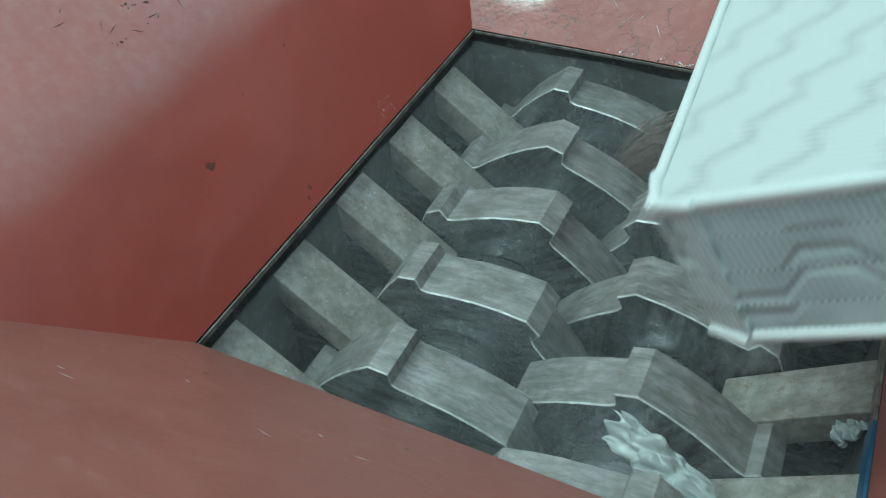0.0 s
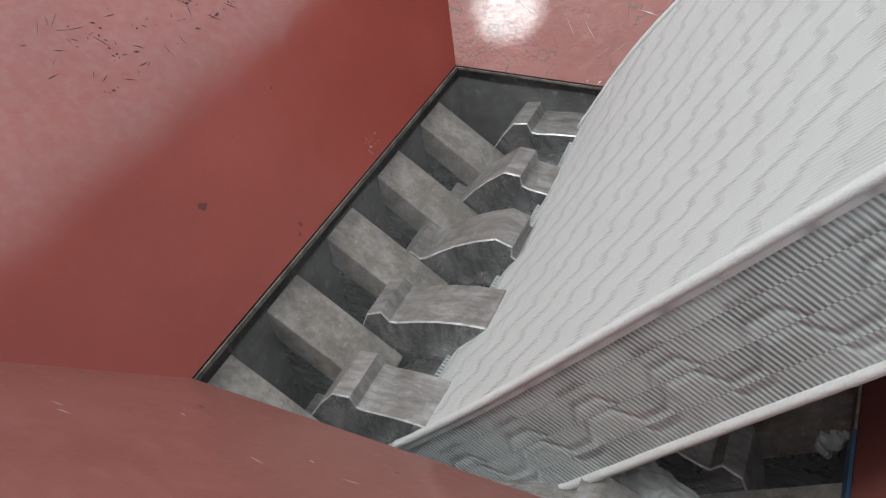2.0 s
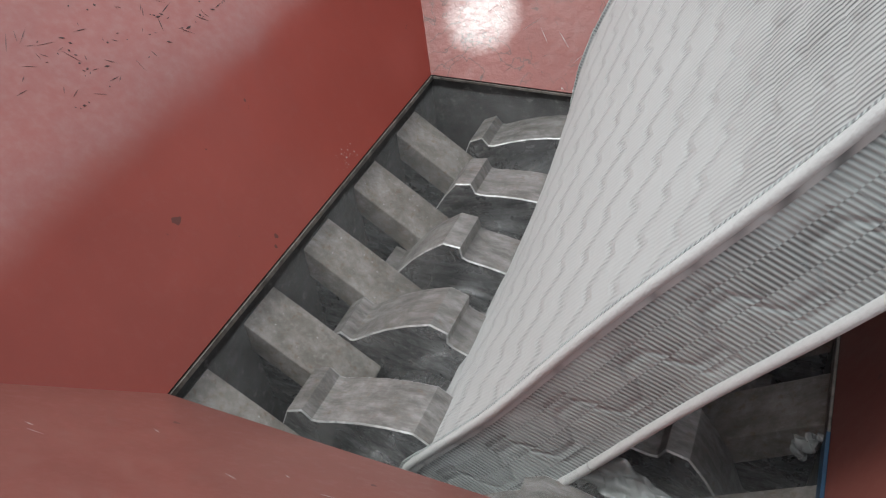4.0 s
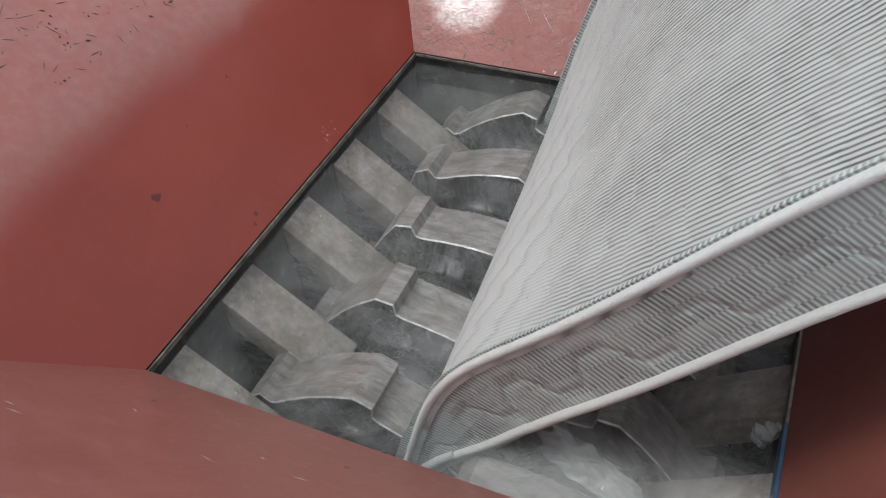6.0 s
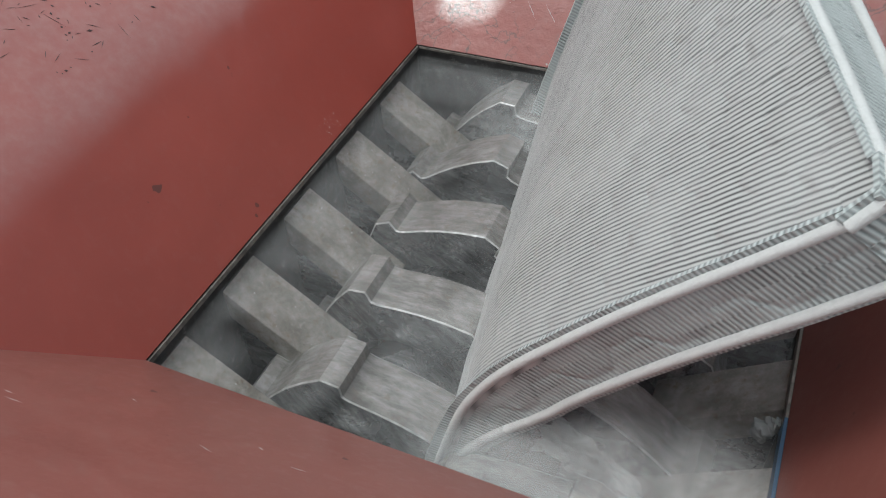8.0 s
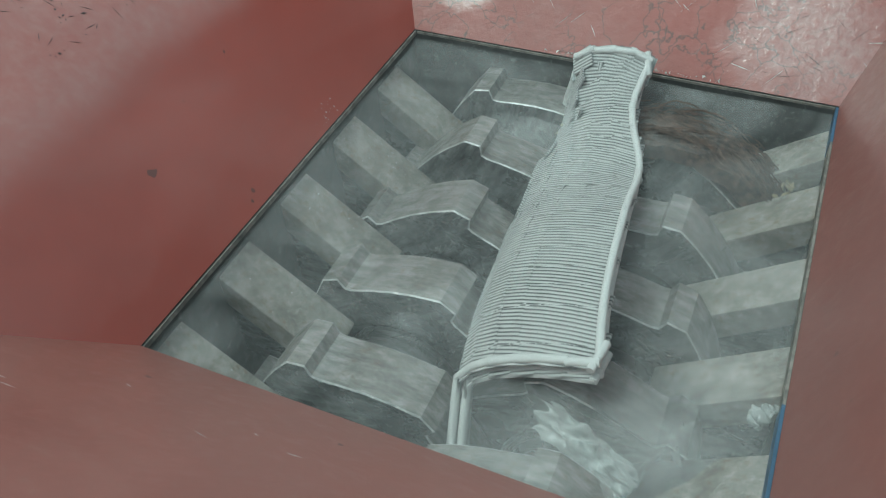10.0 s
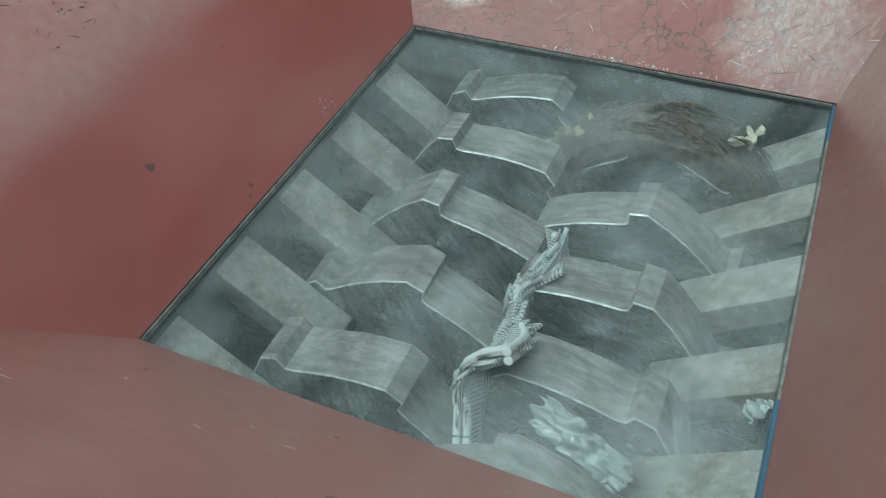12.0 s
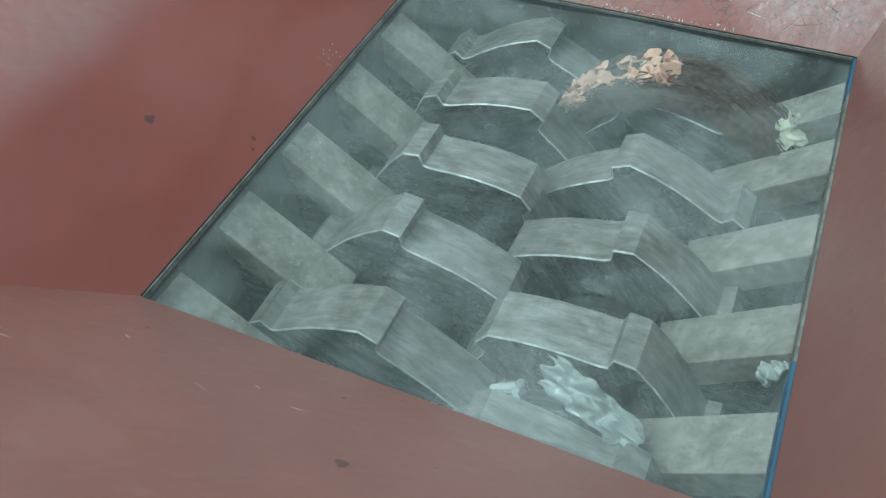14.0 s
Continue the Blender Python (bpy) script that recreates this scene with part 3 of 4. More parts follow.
def strip_at(t):
    """Six places as rows of foot x, y, z and edge x, z."""
    keys = sorted(STRIP_AT)
    t0 = min(max(t, keys[0]), keys[-1])
    sink = -0.24 * min(max((t - 12.0) / 0.4, 0), 1)
    for a, b in zip(keys, keys[1:]):
        if a <= t0 <= b:
            w = (t0 - a) / (b - a)
            p = np.array(STRIP_AT[a]) * (1 - w) + np.array(STRIP_AT[b]) * w
            far = FOOT_FAR[a] * (1 - w) + FOOT_FAR[b] * w
            foot = np.array([-0.10] * 5 + [far])
            return np.stack((p[:, 0], p[:, 1], foot + sink, p[:, 2], p[:, 3] + sink), axis=1)


def feed_at(t):
    """All numbers of the feed at t, as near-side y, width factor, thickness and a 3 by 5 array."""
    for a, b in zip(FEED, FEED[1:]):
        if a[0] <= t <= b[0]:
            w = (t - a[0]) / (b[0] - a[0])
            head = [a[i] + (b[i] - a[i]) * w for i in (1, 2, 3)]
            return (*head, np.array(a[4:]) * (1 - w) + np.array(b[4:]) * w)
    return (*FEED[-1][1:4], np.array(FEED[-1][4:]))


ARC = np.arange(-0.8, LONG + 0.21, 0.02)


def side_curve(x, z, low, high, reach):
    """x and z along the sheet by arc length: down between the shafts, then bending from one angle to the other."""
    up = np.clip((ARC - 0.2 * reach) / reach, 0, 1)
    up = up * up * (3 - 2 * up)
    down = np.clip(-ARC / 0.15, 0, 1)
    ang = np.radians(np.where(ARC >= 0, low + (high - low) * up, low + (92 - low) * down))
    px = np.cumsum(np.cos(ang)) * 0.02
    pz = np.cumsum(np.sin(ang)) * 0.02
    k = int(np.argmin(abs(ARC)))
    return px - px[k] + x, pz - pz[k] + z


class Sheet:
    """The mattress's upper face at one moment."""

    def __init__(self, t):
        self.y, self.k, self.h, self.rows = feed_at(t)
        reach = 0.37 if t < 8.3 else max(0.12, 0.37 - (t - 8.3) * 0.11)
        self.curves = [side_curve(*r[1:], reach) for r in self.rows]
        self.t = t
        w = min(max((t - 9.5) / 0.8, 0), 1)
        self.late = w * w * (3 - 2 * w)
        self.places = strip_at(t)

    def place(self, v):
        """Foot and free edge of the last strip at v, smoothly between the six places."""
        q = min(max(v / WIDE, -0.02), 1.02) * 5
        i = min(max(int(q), 0), 4)
        w = q - i
        p = [self.places[min(max(i + k, 0), 5)] for k in (-1, 0, 1, 2)]
        r = 0.5 * (2 * p[1] + (p[2] - p[0]) * w + (2 * p[0] - 5 * p[1] + 4 * p[2] - p[3]) * w * w + (3 * p[1] - p[0] - 3 * p[2] + p[3]) * w ** 3)
        foot, edge = Vector((r[0], r[1], r[2])), Vector((r[3], r[1], r[4]))
        return foot, edge, max(1.06 * (edge - foot).length, 0.02)

    def strip_point(self, s, v):
        foot, edge, reach = self.place(v)
        a = s - LONG + reach
        if a < 0:
            tail = max(0.0, 1 - v / 0.12)
            return foot + Vector((-0.3 * a * tail, 0.9 * a * tail, a * (1 - 0.35 * tail)))
        q = a / reach
        run = edge - foot
        up = Vector((-run.z, 0, run.x)).normalized()
        return foot + run * q + up * 0.5 * reach * q * (1 - q)

    def weights(self, v):
        q = min(max(v / WIDE, 0), 1)
        return (2 * (q - 0.5) * (q - 1), -4 * q * (q - 1), 2 * q * (q - 0.5))

    def arc(self, s, v):
        a = s - sum(w * r[0] for w, r in zip(self.weights(v), self.rows))
        return a if not self.late else a * (1 - self.late) + (s - LONG + self.place(v)[2]) * self.late

    def rounded(self, s, v, r=0.036):
        """s and v drawn in at the four corners of the mattress, which are round."""
        ds = r - s if s < r else s - LONG + r
        dv = r - v if v < r else v - WIDE + r
        if ds > 0 and dv > 0:
            k = max(ds, dv) / math.hypot(ds, dv)
            s = r - ds * k if s < r else LONG - r + ds * k
            v = r - dv * k if v < r else WIDE - r + dv * k
        return s, v

    def point(self, s, v):
        if self.late == 1:
            return self.strip_point(s, v)
        s, v = self.rounded(s, v)
        a = s - sum(w * r[0] for w, r in zip(self.weights(v), self.rows))
        w = self.weights(v)
        x = sum(k * np.interp(a, ARC, c[0]) for k, c in zip(w, self.curves))
        z = sum(k * np.interp(a, ARC, c[1]) for k, c in zip(w, self.curves))
        if self.t > 2.2 and a > 0.02:
            z += 0.006 * math.sin(9 * s + 4 * v) * min(1, a * 4)
        p = Vector((x, self.y + v * self.k, z))
        return p.lerp(self.strip_point(s, v), self.late) if self.late else p

    def thick(self, s, v):
        if self.t < 2.0:
            return self.h
        late = min(max((self.t - 4.0) / 2.5, 0), 1)
        a = min(max((self.arc(s, v) + 0.28 - 0.2 * late) / (0.34 + 0.06 * late), 0), 1)
        return 0.02 + (self.h - 0.02) * a * a * (3 - 2 * a)

    def normal(self, s, v):
        e = 0.012
        along = self.point(s + e, v) - self.point(s - e, v)
        return along.cross(self.point(s, v + e) - self.point(s, v - e)).normalized()

    def inside(self, s, v, depth):
        """A point at a fraction of the thickness below the upper face."""
        p = self.point(s, v)
        return p if not depth else p - self.normal(s, v) * depth * self.thick(s, v)

    def pose_at(self, s, v, depth, edgewise):
        """A pose there: x along the mattress, y across, z up; edgewise keeps y exactly on the cross edge."""
        e = 0.012
        along = (self.inside(s + e, v, depth) - self.inside(s - e, v, depth)).normalized()
        across = (self.inside(s, v + e, depth) - self.inside(s, v - e, depth)).normalized()
        up = along.cross(across).normalized()
        if edgewise:
            along = across.cross(up).normalized()
        else:
            across = up.cross(along).normalized()
        return Matrix.Translation(self.inside(s, v, depth)) @ Matrix((along, across, up)).transposed().to_4x4()


def slab(lx, ly, lz, u0, v0, swap, mat, nx=2, ny=3, dome=0.0):
    """A soft-edged panel lx by ly, its upper face at z = 0, with UVs in metres."""
    bm = bmesh.new()
    uvl = bm.loops.layers.uv.new("UVMap")
    top = [[bm.verts.new((lx * (i / nx - 0.5), ly * (j / ny - 0.5), -dome * (abs(2 * i / nx - 1) ** 4 + abs(2 * j / ny - 1) ** 4))) for j in range(ny + 1)] for i in range(nx + 1)]
    low = [[bm.verts.new((lx * (i / nx - 0.5) * 0.96, ly * (j / ny - 0.5) * 0.96, -lz)) for j in (0, ny)] for i in (0, nx)]
    for i in range(nx):
        for j in range(ny):
            bm.faces.new((top[i][j], top[i + 1][j], top[i + 1][j + 1], top[i][j + 1]))
    bm.faces.new((low[0][0], low[0][1], low[1][1], low[1][0]))
    bm.faces.new([top[i][0] for i in range(nx + 1)] + [low[1][0], low[0][0]])
    bm.faces.new([top[i][ny] for i in range(nx + 1)] + [low[1][1], low[0][1]])
    bm.faces.new([top[0][j] for j in range(ny + 1)] + [low[0][1], low[0][0]])
    bm.faces.new([top[nx][j] for j in range(ny + 1)] + [low[1][1], low[1][0]])
    for f in bm.faces:
        for lp in f.loops:
            u, v = u0 + lp.vert.co.x, v0 + lp.vert.co.y
            lp[uvl].uv = (v, u) if swap else (u, v)
    me = mesh_of("panel", bm, mat, True)
    me.set_sharp_from_angle(angle=radians(35))
    return me


def cord(length, radius):
    """A piece of piping along x."""
    bm = bmesh.new()
    n = 8
    rings = [[bm.verts.new((x, r * math.cos(2 * math.pi * i / n), r * math.sin(2 * math.pi * i / n))) for i in range(n)]
             for x, r in ((-length / 2, radius * 0.97), (0, radius), (length / 2, radius * 0.97))]
    for a, b in zip(rings, rings[1:]):
        for i in range(n):
            bm.faces.new((a[i], a[(i + 1) % n], b[(i + 1) % n], b[i]))
    bm.faces.new(rings[0])
    bm.faces.new(rings[-1])
    me = mesh_of("piping", bm, PIPING, True)
    me.set_sharp_from_angle(angle=radians(60))
    return me


MATTRESS = tagged(new("mattress"), "white quilted spring mattress with grey striped border being shredded", "mattress")
MATTRESS.location = (0, 0, 0)
PANELS = []


def panel(name, me, s, v, depth, turn, lift=0.0, label=""):
    ob = part(name, me, None, MATTRESS, label)
    PANELS.append((ob, s, v, depth, turn, lift))


SIDE = Matrix.Rotation(radians(90), 4, "X")
FLIP = Matrix.Rotation(radians(180), 4, "X")
END = Matrix.Rotation(radians(90), 4, "Y")
FLAT = Matrix.Identity(4)
SEGMENT, CROSS = cord(DS * 1.08, 0.009), cord(DV * 0.62, 0.0085)
TURN_Z = Matrix.Rotation(radians(90), 4, "Z")
FINE = 1.4
for i in range(NS):
    s = (i + 0.5) * DS
    across = NV if s < FINE else 2 * NV
    wide = WIDE / across
    for j in range(across):
        v = (j + 0.5) * wide
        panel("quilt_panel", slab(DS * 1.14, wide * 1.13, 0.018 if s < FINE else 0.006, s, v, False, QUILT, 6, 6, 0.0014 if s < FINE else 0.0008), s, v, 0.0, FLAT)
    for k in range(4):
        panel("border_panel", slab(DS * 1.16, DEPTH / 4 * 1.08, 0.008, s, k * DEPTH / 4, True, BORDER, 2, 1), s, 0.0, (k + 0.5) / 4, SIDE, 0.0004 * k + 0.0004 * (i % 2))
    panel("piping", SEGMENT, s, 0.0, 0.01, FLAT)
    panel("piping", SEGMENT, s, 0.0, 0.99, FLAT)
    panel("piping", SEGMENT, s, WIDE, 0.01, FLAT)
    if s >= FINE:
        for j in range(NV):
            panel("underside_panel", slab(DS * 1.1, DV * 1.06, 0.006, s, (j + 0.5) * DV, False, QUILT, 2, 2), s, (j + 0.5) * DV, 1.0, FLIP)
    elif i % 2 == 0:
        s = (i + 1) * DS
        for j in range(4):
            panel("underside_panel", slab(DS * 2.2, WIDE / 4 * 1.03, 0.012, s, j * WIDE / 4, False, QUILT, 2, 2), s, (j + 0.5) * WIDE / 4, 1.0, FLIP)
    if i % 2 == 0:
        s = (i + 1) * DS
        for k in range(3):
            panel("border_panel", slab(DS * 2.1, DEPTH / 3, 0.008, s, k * DEPTH / 3, True, BORDER, 2, 1), s, WIDE, (k + 0.5) / 3, SIDE.inverted(), 0.001 * k)
for j in range(2 * NV):
    v = (j + 0.5) * DV / 2
    for k in range(4):
        for s, turn in ((0.0, END.inverted()), (LONG, END)):
            panel("border_panel", slab(DEPTH / 4 * 1.06, DV * 0.54, 0.008, k * DEPTH / 4, v, False, BORDER, 1, 2), s, v, (k + 0.5) / 4, turn, 0.001 * k)
    for s, d in ((0.0, 0.01), (LONG, 0.01), (LONG, 0.99)):
        panel("piping", CROSS, s, v, d, TURN_Z)


def move_mattress():
    sheets = {t: Sheet(t) for t in TIMES}
    for ob, s, v, depth, turn, lift in PANELS:
        rows, fallen = [], 0
        border = ob.name.startswith("border")
        rng = random.Random(round(s * 1000) * 31 + round(v * 1000) * 7 + round(depth * 100))
        heap = Vector((rng.uniform(0.1, 1.0), rng.uniform(0.1, 1.1), DEEP + rng.uniform(0.03, 0.3)))
        for t in TIMES:
            sh = sheets[t]
            if fallen:
                rows.append((t, rows[-1][1]))
                if t == TIMES[-1]:
                    break
                if fallen > 1:
                    rows.pop()
                fallen += 1
                continue
            fold = min(max((t - 9.0) / 0.8, 0), 1) if border else 0
            a = min(max(s, 0.035 * fold), LONG - 0.035 * fold)
            c = min(max(v, 0.035 * fold), WIDE - 0.035 * fold)
            lie = turn.to_quaternion().slerp(FLAT.to_quaternion(), fold).to_matrix().to_4x4()
            m = sh.pose_at(a, c, depth + (0.9 - depth) * fold, s in (0.0, LONG)) @ lie @ Matrix.Translation((0, 0, -lift))
            if sh.arc(s, v) < -0.5:
                fallen = 1
                q = m.to_quaternion() @ Euler((rng.uniform(-0.6, 0.6), rng.uniform(-0.6, 0.6), 0)).to_quaternion()
                m = Matrix.Translation(heap) @ q.to_matrix().to_4x4()
            rows.append((t, m))
        walk(ob, rows)


# ---- what is caught on the cutters ----
ON_RIGHT_SHAFT = []


def fibre_ring():
    """Hundreds of thin strands wound round the far disc of the right shaft, over a matted band."""
    rng = random.Random(5)
    bm = bmesh.new()
    n = 72
    rows = []
    for y, lift in ((0.958, -0.05), (0.962, -0.012), (0.99, 0.004), (1.03, 0.009), (1.07, 0.003), (1.093, -0.015), (1.096, -0.05)):
        rows.append([])
        for i in range(n):
            a = 2 * math.pi * i / n
            r = 0.308 + lift + 0.010 * noise.noise((9 * math.cos(a), 9 * math.sin(a), y * 30))
            rows[-1].append(bm.verts.new((r * math.sin(a), y + 0.004 * noise.noise((5 * a, y, 1)), r * math.cos(a))))
    for a, b in zip(rows, rows[1:]):
        for i in range(n):
            bm.faces.new((a[i], a[(i + 1) % n], b[(i + 1) % n], b[i]))
    for _ in range(900):
        a0, span = rng.uniform(0, 2 * math.pi), rng.uniform(0.08, 0.5)
        y, dy, r = rng.uniform(0.958, 1.095), rng.uniform(-0.06, 0.06), rng.uniform(0.304, 0.330)
        w = rng.uniform(0.0010, 0.0028)
        last = None
        k = 7
        lift = rng.uniform(0, 0.012) if rng.random() < 0.1 else rng.uniform(0, 0.004)
        for i in range(k + 1):
            q = i / k
            a = a0 + span * q
            rr = r + lift * math.sin(math.pi * q) + rng.uniform(-0.002, 0.002)
            yy = min(max(y + dy * q + rng.uniform(-0.004, 0.004), 0.95), 1.1)
            c = Vector((rr * math.sin(a), yy, rr * math.cos(a)))
            out = Vector((math.sin(a), 0, math.cos(a)))
            tri = [bm.verts.new(c + out * w), bm.verts.new(c + Vector((0, w, 0))), bm.verts.new(c - Vector((0, w, 0)))]
            if last:
                for m in range(3):
                    bm.faces.new((last[m], last[(m + 1) % 3], tri[(m + 1) % 3], tri[m]))
            last = tri
    ob = part("fibre_tangle", bm, FIBRE)
    ob.location = (X_RIGHT, 0, AXIS_Z)
    return tagged(ob, "brown coconut fibre wound tightly round a cutter disc", "fibre tangle", kind="stuff")


def scrap(name, label, category, mat, centre, spread, count, size, seed, lift=0.025):
    """Torn lumps and flakes clinging round the fibre; centre is their angle on the shaft at 13.5 s."""
    rng = random.Random(seed)
    bm = bmesh.new()
    for _ in range(count):
        a = radians(centre + 100.3 + rng.uniform(-spread, spread))
        r, y = 0.312 + rng.uniform(0, lift), rng.uniform(0.965, 1.07)
        k = size * rng.uniform(0.45, 1.2)
        made = bmesh.ops.create_icosphere(bm, subdivisions=2, radius=k)["verts"]
        squash = Euler((rng.uniform(0, 3), rng.uniform(0, 3), rng.uniform(0, 3))).to_matrix()
        flat = rng.uniform(0.14, 0.45)
        for v in made:
            d = 1 + 0.95 * noise.noise(v.co / k * 2.1 + Vector((seed * 3.1, _ * 2.3, 0)))
            p = squash @ Vector((v.co.x * 1.35, v.co.y, v.co.z * flat)) * d
            v.co = Vector((r * math.sin(a), y, r * math.cos(a))) + p
    ob = part(name, bm, mat)
    ob.location = (X_RIGHT, 0, AXIS_Z)
    return tagged(ob, label, category, "scraps round the shaft")


ON_RIGHT_SHAFT.append(fibre_ring())
ON_RIGHT_SHAFT.append(scrap("foam_scrap", "torn peach-coloured foam caught in brown fibre", "foam scrap", FOAM, 2, 26, 70, 0.018, 1, 0.025))
ON_RIGHT_SHAFT.append(scrap("wadding_scrap", "dirty white wadding caught in brown fibre", "wadding scrap", WOOL, 78, 9, 12, 0.016, 2, 0.05))
ON_RIGHT_SHAFT.append(scrap("wadding_scrap", "small dirty white wadding tuft caught in brown fibre", "wadding scrap", WOOL, -72, 5, 8, 0.013, 3, 0.06))
ON_RIGHT_SHAFT.append(scrap("wadding_scrap", "white wadding flecks along the torn foam", "wadding scrap", WOOL, -5, 24, 26, 0.009, 4, 0.035))
ON_RIGHT_SHAFT.append(scrap("wadding_scrap", "tan wadding shreds strewn over brown fibre", "wadding scrap", STRAW, -160, 22, 34, 0.012, 6, 0.04))


def film(where, size, seed, turn):
    """A crumpled sheet of clear plastic."""
    bm = bmesh.new()
    n, m = 40, 22
    grid = []
    for i in range(n + 1):
        row = []
        for j in range(m + 1):
            u, v = i / n - 0.5, j / m - 0.5
            q = Vector((u * 4.5, v * 3.2, seed))
            fold = abs(noise.noise(q)) * 0.5 + abs(noise.noise(q * 2.1)) * 0.16
            edge = 1 + 0.25 * noise.noise((u * 6, seed, v * 6))
            z = (fold - 0.3) * size[2] * 2.2 - abs(u) ** 2 * size[2] * 1.6 + 0.5 * size[2] * math.cos(v * 3)
            row.append(bm.verts.new((u * size[0] * edge + 0.012 * noise.noise(q * 1.5), v * size[1] * edge + 0.01 * noise.noise(q * 1.5), z)))
        grid.append(row)
    faces = [bm.faces.new((grid[i][j], grid[i + 1][j], grid[i + 1][j + 1], grid[i][j + 1])) for i in range(n) for j in range(m)]
    bmesh.ops.recalc_face_normals(bm, faces=bm.faces)
    ext = bmesh.ops.extrude_face_region(bm, geom=faces)
    for v in ext["geom"]:
        if isinstance(v, bmesh.types.BMVert):
            v.co.z -= 0.0012
    ob = part("plastic_film", bm, FILM, None, "", True)
    ob.matrix_basis = where @ pose(0, 0, 0, *turn)
    return tagged(ob, "crumpled clear plastic film caught between the cutters", "plastic film", "plastic films")


film(pose(0.815, 0.14, -0.07), (0.195, 0.062, 0.045), 3.3, (20, 10, -20))
film(pose(1.07, 0.36, -0.10), (0.07, 0.06, 0.03), 8.1, (0, -60, 20))


def wire_coil():
    """A loop and a half of thin wire hooked over a stripper bar."""
    bm = bmesh.new()
    last, n = None, 46
    for i in range(n):
        q = i / (n - 1)
        a = 11.5 * q
        r = 0.020 + 0.012 * q
        c = Vector((0.06 * (q - 0.5) + r * math.cos(a), 0.7 * r * math.sin(a) - 0.02 * q, 0.008 * math.sin(2.3 * a)))
        ring = [bm.verts.new(c + Vector((0.0016 * math.cos(k * 2.1), 0.0016 * math.sin(k * 2.1), 0.0016 * math.cos(k * 2.1 + 1.6)))) for k in range(3)]
        if last:
            for k in range(3):
                bm.faces.new((last[k], last[(k + 1) % 3], ring[(k + 1) % 3], ring[k]))
        last = ring
    ob = part("wire", bm, CHAMBER, None, "", True)
    ob.matrix_basis = pose(0.905, 0.82, -0.175, 0, -38, 15)
    return tagged(ob, "dark springy wire hooked over a stripper bar", "wire")


wire_coil()


def flakes(name, label, mat, count, seed, place):
    rng = random.Random(seed)
    bm = bmesh.new()
    for _ in range(count):
        c, r = place(rng)
        k = [bm.verts.new(c + Vector((rng.uniform(-r, r), rng.uniform(-r, r), rng.uniform(-r, r)))) for _ in range(4)]
        for tri in ((0, 1, 2), (0, 1, 3), (0, 2, 3), (1, 2, 3)):
            bm.faces.new([k[i] for i in tri])
    return tagged(part(name, bm, mat), label, "paint flakes", kind="stuff")


CHIP = plain("pale_paint_chip", (0.75, 0.74, 0.72), 0.5, 0.0, 40.0, 0.2)
flakes("paint_flakes", "white peeled paint flakes along the hopper's back edge", CHIP, 130, 7,
       lambda g: (Vector((g.gauss(0.62, 0.11), L + 0.004 + g.uniform(0, 0.004), g.uniform(0.001, 0.006))), g.uniform(0.002, 0.008)))
flakes("paint_flakes", "pale scuff flakes on the red plate's lower edge", CHIP, 26, 8,
       lambda g: (lambda z: Vector((-LEFT * z + 0.002, g.gauss(0.735, 0.02), z)))(g.uniform(0.004, 0.05)) and (lambda z: (Vector((-LEFT * z + 0.001, g.gauss(0.735, 0.018), z)), g.uniform(0.001, 0.004)))(g.uniform(0.004, 0.05)))
flakes("steel_crumbs", "pale crumbs and grit lying on the stripper bars", CHIP, 60, 9,
       lambda g: (lambda x, k: (Vector((x, RIGHT_Y[k] + g.uniform(0.01, 0.11), -0.044 - x * 0.75)), g.uniform(0.001, 0.0028)))(g.uniform(0.005, 0.2), g.randrange(5)))


# ---- dust that rises from the cutters, and a haze sheet added over them ----
def dust_sheet(label, mat, x0, x1, y0, y1, seed):
    bm = bmesh.new()
    n = 14
    grid = [[bm.verts.new((x0 + (x1 - x0) * i / n, y0 + (y1 - y0) * j / n, 0.012 * noise.noise((i * 0.35, j * 0.35, seed)))) for j in range(n + 1)] for i in range(n + 1)]
    for i in range(n):
        for j in range(n):
            bm.faces.new((grid[i][j], grid[i + 1][j], grid[i + 1][j + 1], grid[i][j + 1]))
    return tagged(part("dust_haze", bm, mat, None, "", True), label, "dust", kind="stuff")


HAZES = [
    (dust_sheet("thin grey dust and added lens haze over the cutters", THIN_HAZE, 0.008, W - 0.008, 0.004, L - 0.008, 1.0), [(0, -0.03), (14, -0.026)]),
    (dust_sheet("whitish dust drifting up from the cutters", DUST, 0.008, W - 0.008, 0.004, L - 0.008, 5.0), [(0, -0.75), (4, -0.55), (5, -0.25), (6.3, -0.07), (8, -0.05), (10, -0.02), (14, -0.018)]),
    (dust_sheet("thin veil of dust in the air of the hopper", VEIL, -0.4, W + 0.4, -0.6, L - 0.1, 14.0), [(0, -0.90), (7.6, -0.88), (10.2, 0.72), (14, 0.74)]),
]


def dust_puff(seed):
    """A soft-edged cup of dust, open side down."""
    bm = bmesh.new()
    rings, n = [], 24
    for k in range(8):
        r = 0.21 * (k + 0.02) / 7
        rings.append([bm.verts.new((r * math.cos(2 * math.pi * i / n), r * math.sin(2 * math.pi * i / n), -0.8 * r * r + 0.012 * noise.noise((9 * r, i * 0.7, seed)))) for i in range(n)])
    for a, b in zip(rings, rings[1:]):
        for i in range(n):
            bm.faces.new((a[i], a[(i + 1) % n], b[(i + 1) % n], b[i]))
    return tagged(part("dust_puff", bm, PUFF, None, "", True), "pale puff of dust billowing up from the cutters", "dust", "dust puffs", kind="stuff")


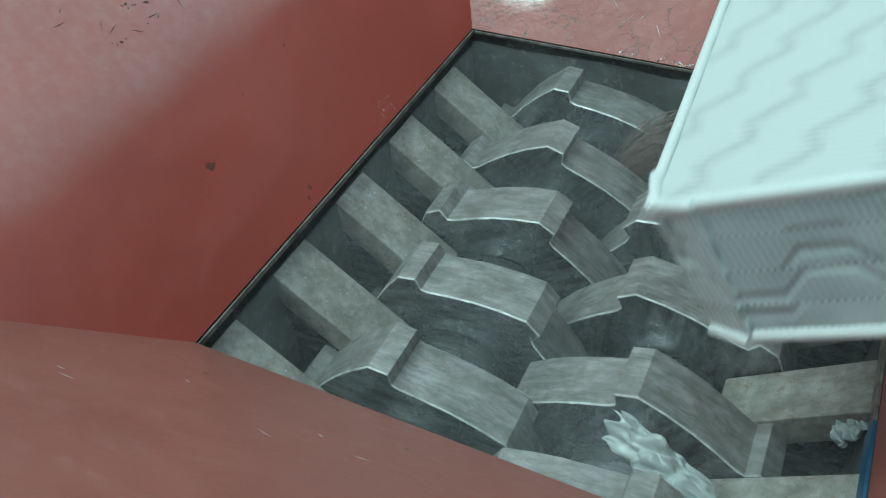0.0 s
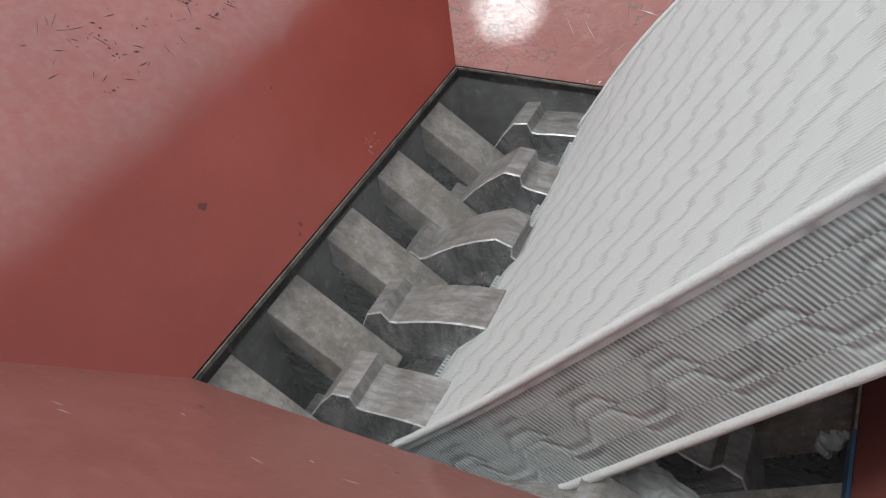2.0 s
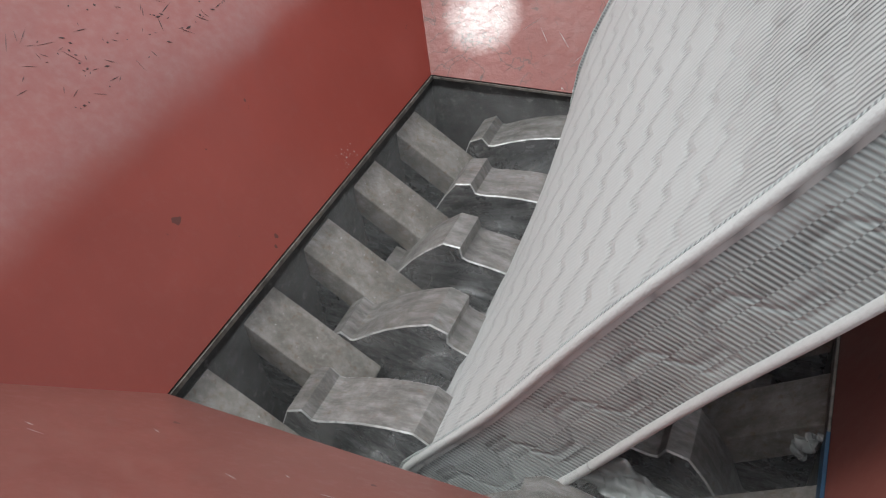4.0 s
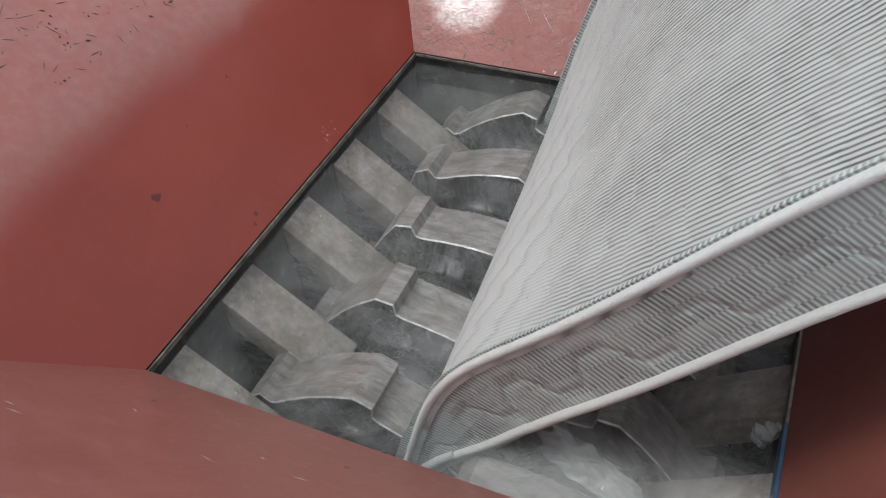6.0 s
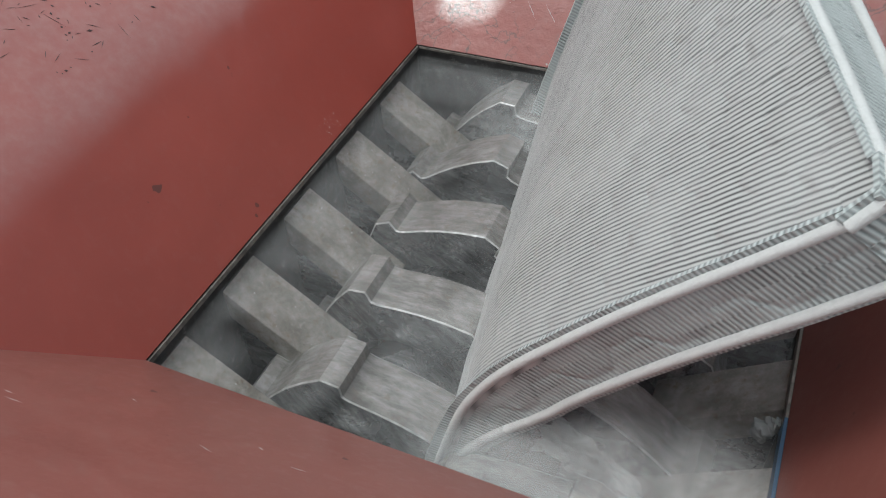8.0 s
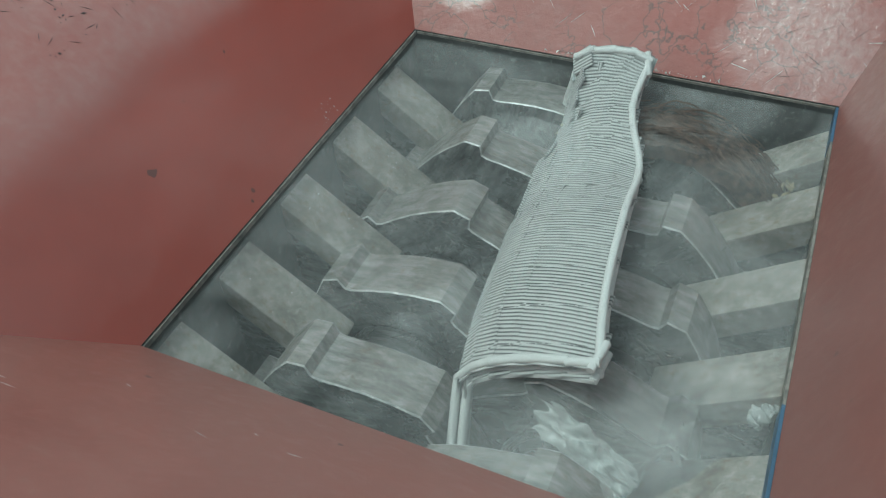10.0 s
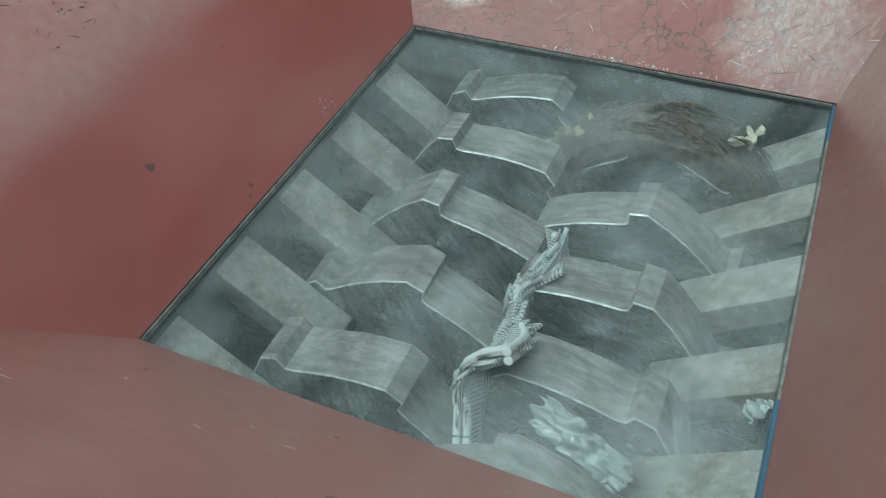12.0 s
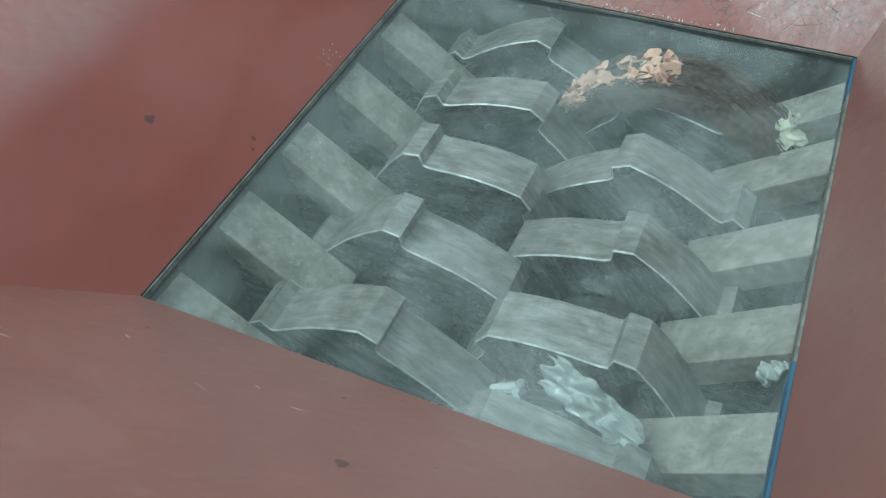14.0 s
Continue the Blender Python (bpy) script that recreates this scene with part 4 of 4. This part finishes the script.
# seconds, then x, y, z of each puff's crown
PUFFS = [(dust_puff(3.0 * k), rows) for k, rows in enumerate((
    [(0, 0.80, 0.10, -0.85), (4.6, 0.80, 0.08, -0.6), (6.3, 0.80, 0.05, -0.03), (8.2, 0.82, 0.04, 0.0), (9.6, 0.85, 0.10, -0.08), (11.5, 0.88, 0.15, -0.09), (14, 0.9, 0.2, -0.7)],
    [(0, 0.95, 0.12, -0.85), (4.6, 0.98, 0.10, -0.6), (6.3, 0.99, 0.05, 0.0), (8.2, 0.98, 0.05, 0.03), (9.6, 0.98, 0.22, -0.05), (11.5, 0.98, 0.30, -0.08), (14, 0.95, 0.4, -0.7)],
    [(0, 0.62, 0.10, -0.85), (5.2, 0.64, 0.08, -0.6), (6.9, 0.66, 0.05, -0.10), (8.2, 0.66, 0.04, -0.04), (9.6, 0.72, 0.3, -0.3), (14, 0.7, 0.2, -0.7)],
    [(0, 0.45, 0.95, -0.85), (6, 0.45, 0.98, -0.5), (7.5, 0.42, 1.0, -0.12), (8.2, 0.40, 1.0, -0.08), (10.3, 0.42, 1.02, -0.2), (14, 0.45, 1.02, -0.4)]))]


def move_dust():
    for ob, rows in PUFFS:
        walk(ob, [(t, pose(x, y, z, 38, 0, 12)) for t, x, y, z in rows])
    for k, (ob, keys) in enumerate(HAZES):
        walk(ob, [(t, pose(0, 0, z)) for t, z in keys])


def scratches(name, label, count, seed, place, mat=None, broad=1.0):
    """Short pale slivers lying on a plate; place gives the middle, the run and the width direction."""
    rng = random.Random(seed)
    bm = bmesh.new()
    for _ in range(count):
        c, run, side = place(rng)
        w = rng.uniform(0.0006, 0.0012) * broad
        up = run.cross(side).normalized() * 0.0006
        k = [bm.verts.new(c + p) for p in (-run, side * w, run, -side * w)]
        t = bm.verts.new(c + up)
        for i in range(4):
            bm.faces.new((k[i], k[(i + 1) % 4], t))
        bm.faces.new(k)
    return tagged(part(name, bm, mat or CHIP), label, "scratches", kind="stuff")


def on_near(g):
    x, z = g.choice((0.12, 0.18, 0.36, 0.45, 0.62)) + g.uniform(-0.05, 0.05), g.uniform(0.08, 0.30)
    run = Vector((g.uniform(0.004, 0.02), -NEAR * g.uniform(-0.004, 0.004), 0))
    run.z = -run.y / NEAR
    return Vector((x, -NEAR * z, z)) + Vector((0, 0.72, 0.69)) * 0.0006, run, Vector((0, -NEAR, 1)).normalized()


def on_back(g):
    x, z = g.uniform(0.1, 1.2), g.uniform(0.02, 0.30)
    d = g.uniform(-0.02, 0.02)
    return Vector((x, L + BACK * z, z)) + Vector((0, -0.67, 0.74)) * 0.0006, Vector((g.uniform(0.005, 0.03), BACK * d, d)), Vector((0.3, BACK, 1)).normalized()


scratches("scratch_marks", "short pale scratches in the dusty red front plate", 6, 21, on_near)
scratches("scratch_marks", "pale scratches in the glossy red back plate", 40, 22, on_back)


MARK = plain("dark_bare_scrape", (0.085, 0.04, 0.035), 0.5, 0.0, 60.0, 0.5)


def on_west(g):
    """Scrapes gather in a few places on the bent upper plate."""
    y, z = g.choice(((0.55, 0.47), (0.75, 0.42), (0.85, 0.50), (1.0, 0.45), (0.35, 0.44)))
    y, z = y + g.gauss(0, 0.075), min(max(z + g.gauss(0, 0.05), 0.40), 0.66)
    tilt, reach = g.uniform(0, math.pi), g.choice((0.004, 0.007, 0.009, 0.014, 0.024))
    down = Vector((-UPPER, 0, 1)).normalized()
    run = (down * math.cos(tilt) + Vector((0, 1, 0)) * math.sin(tilt)) * reach
    return Vector((west_x(z), y, z)) + Vector((1, 0, UPPER)).normalized() * 0.0006, run, down * math.sin(tilt) - Vector((0, 1, 0)) * math.cos(tilt)


def on_back_dark(g):
    x, z = g.choice((0.25, 0.32, 0.85, 0.95, 1.05)) + g.gauss(0, 0.06), min(max(g.uniform(0.03, 0.30), 0.02), 0.32)
    a = g.choice((0.5, 0.7, 2.3, 2.6)) + g.uniform(-0.25, 0.25)
    up = Vector((0, BACK, 1)).normalized()
    run = (Vector((1, 0, 0)) * math.cos(a) + up * math.sin(a)) * g.choice((0.006, 0.012, 0.02, 0.035))
    return Vector((x, L + BACK * z, z)) + Vector((0, -1, BACK)).normalized() * 0.0006, run, up * math.cos(a) - Vector((1, 0, 0)) * math.sin(a)


scratches("scrape_marks", "dark scrapes through the polished red upper plate", 130, 31, on_west, MARK, 0.8)
scratches("paint_chips", "small dark chips in the polished red upper plate", 110, 33, lambda g: (lambda c, run, side: (c, run * 0.28, side))(*on_west(g)), MARK, 2.4)
scratches("scrape_marks", "dark crossing scrapes in the glossy red back plate", 60, 32, on_back_dark, MARK, 0.5)


# ---- what moves ----
def shaft_rows(x, angle):
    times = [0.5 * i for i in range(29)]
    return [(t, pose(x, 0, AXIS_Z, 0, angle(t), 0)) for t in times]


def left_angle(t):
    return (t - 8.0) * 52.85


def right_angle(t):
    return -(t - 12.0) * 66.85


def motions():
    move_dust()
    walk(SHAFT_LEFT, shaft_rows(X_LEFT, left_angle))
    for thing in (SHAFT_RIGHT, *ON_RIGHT_SHAFT):
        walk(thing, shaft_rows(X_RIGHT, right_angle))
    move_mattress()


motions()
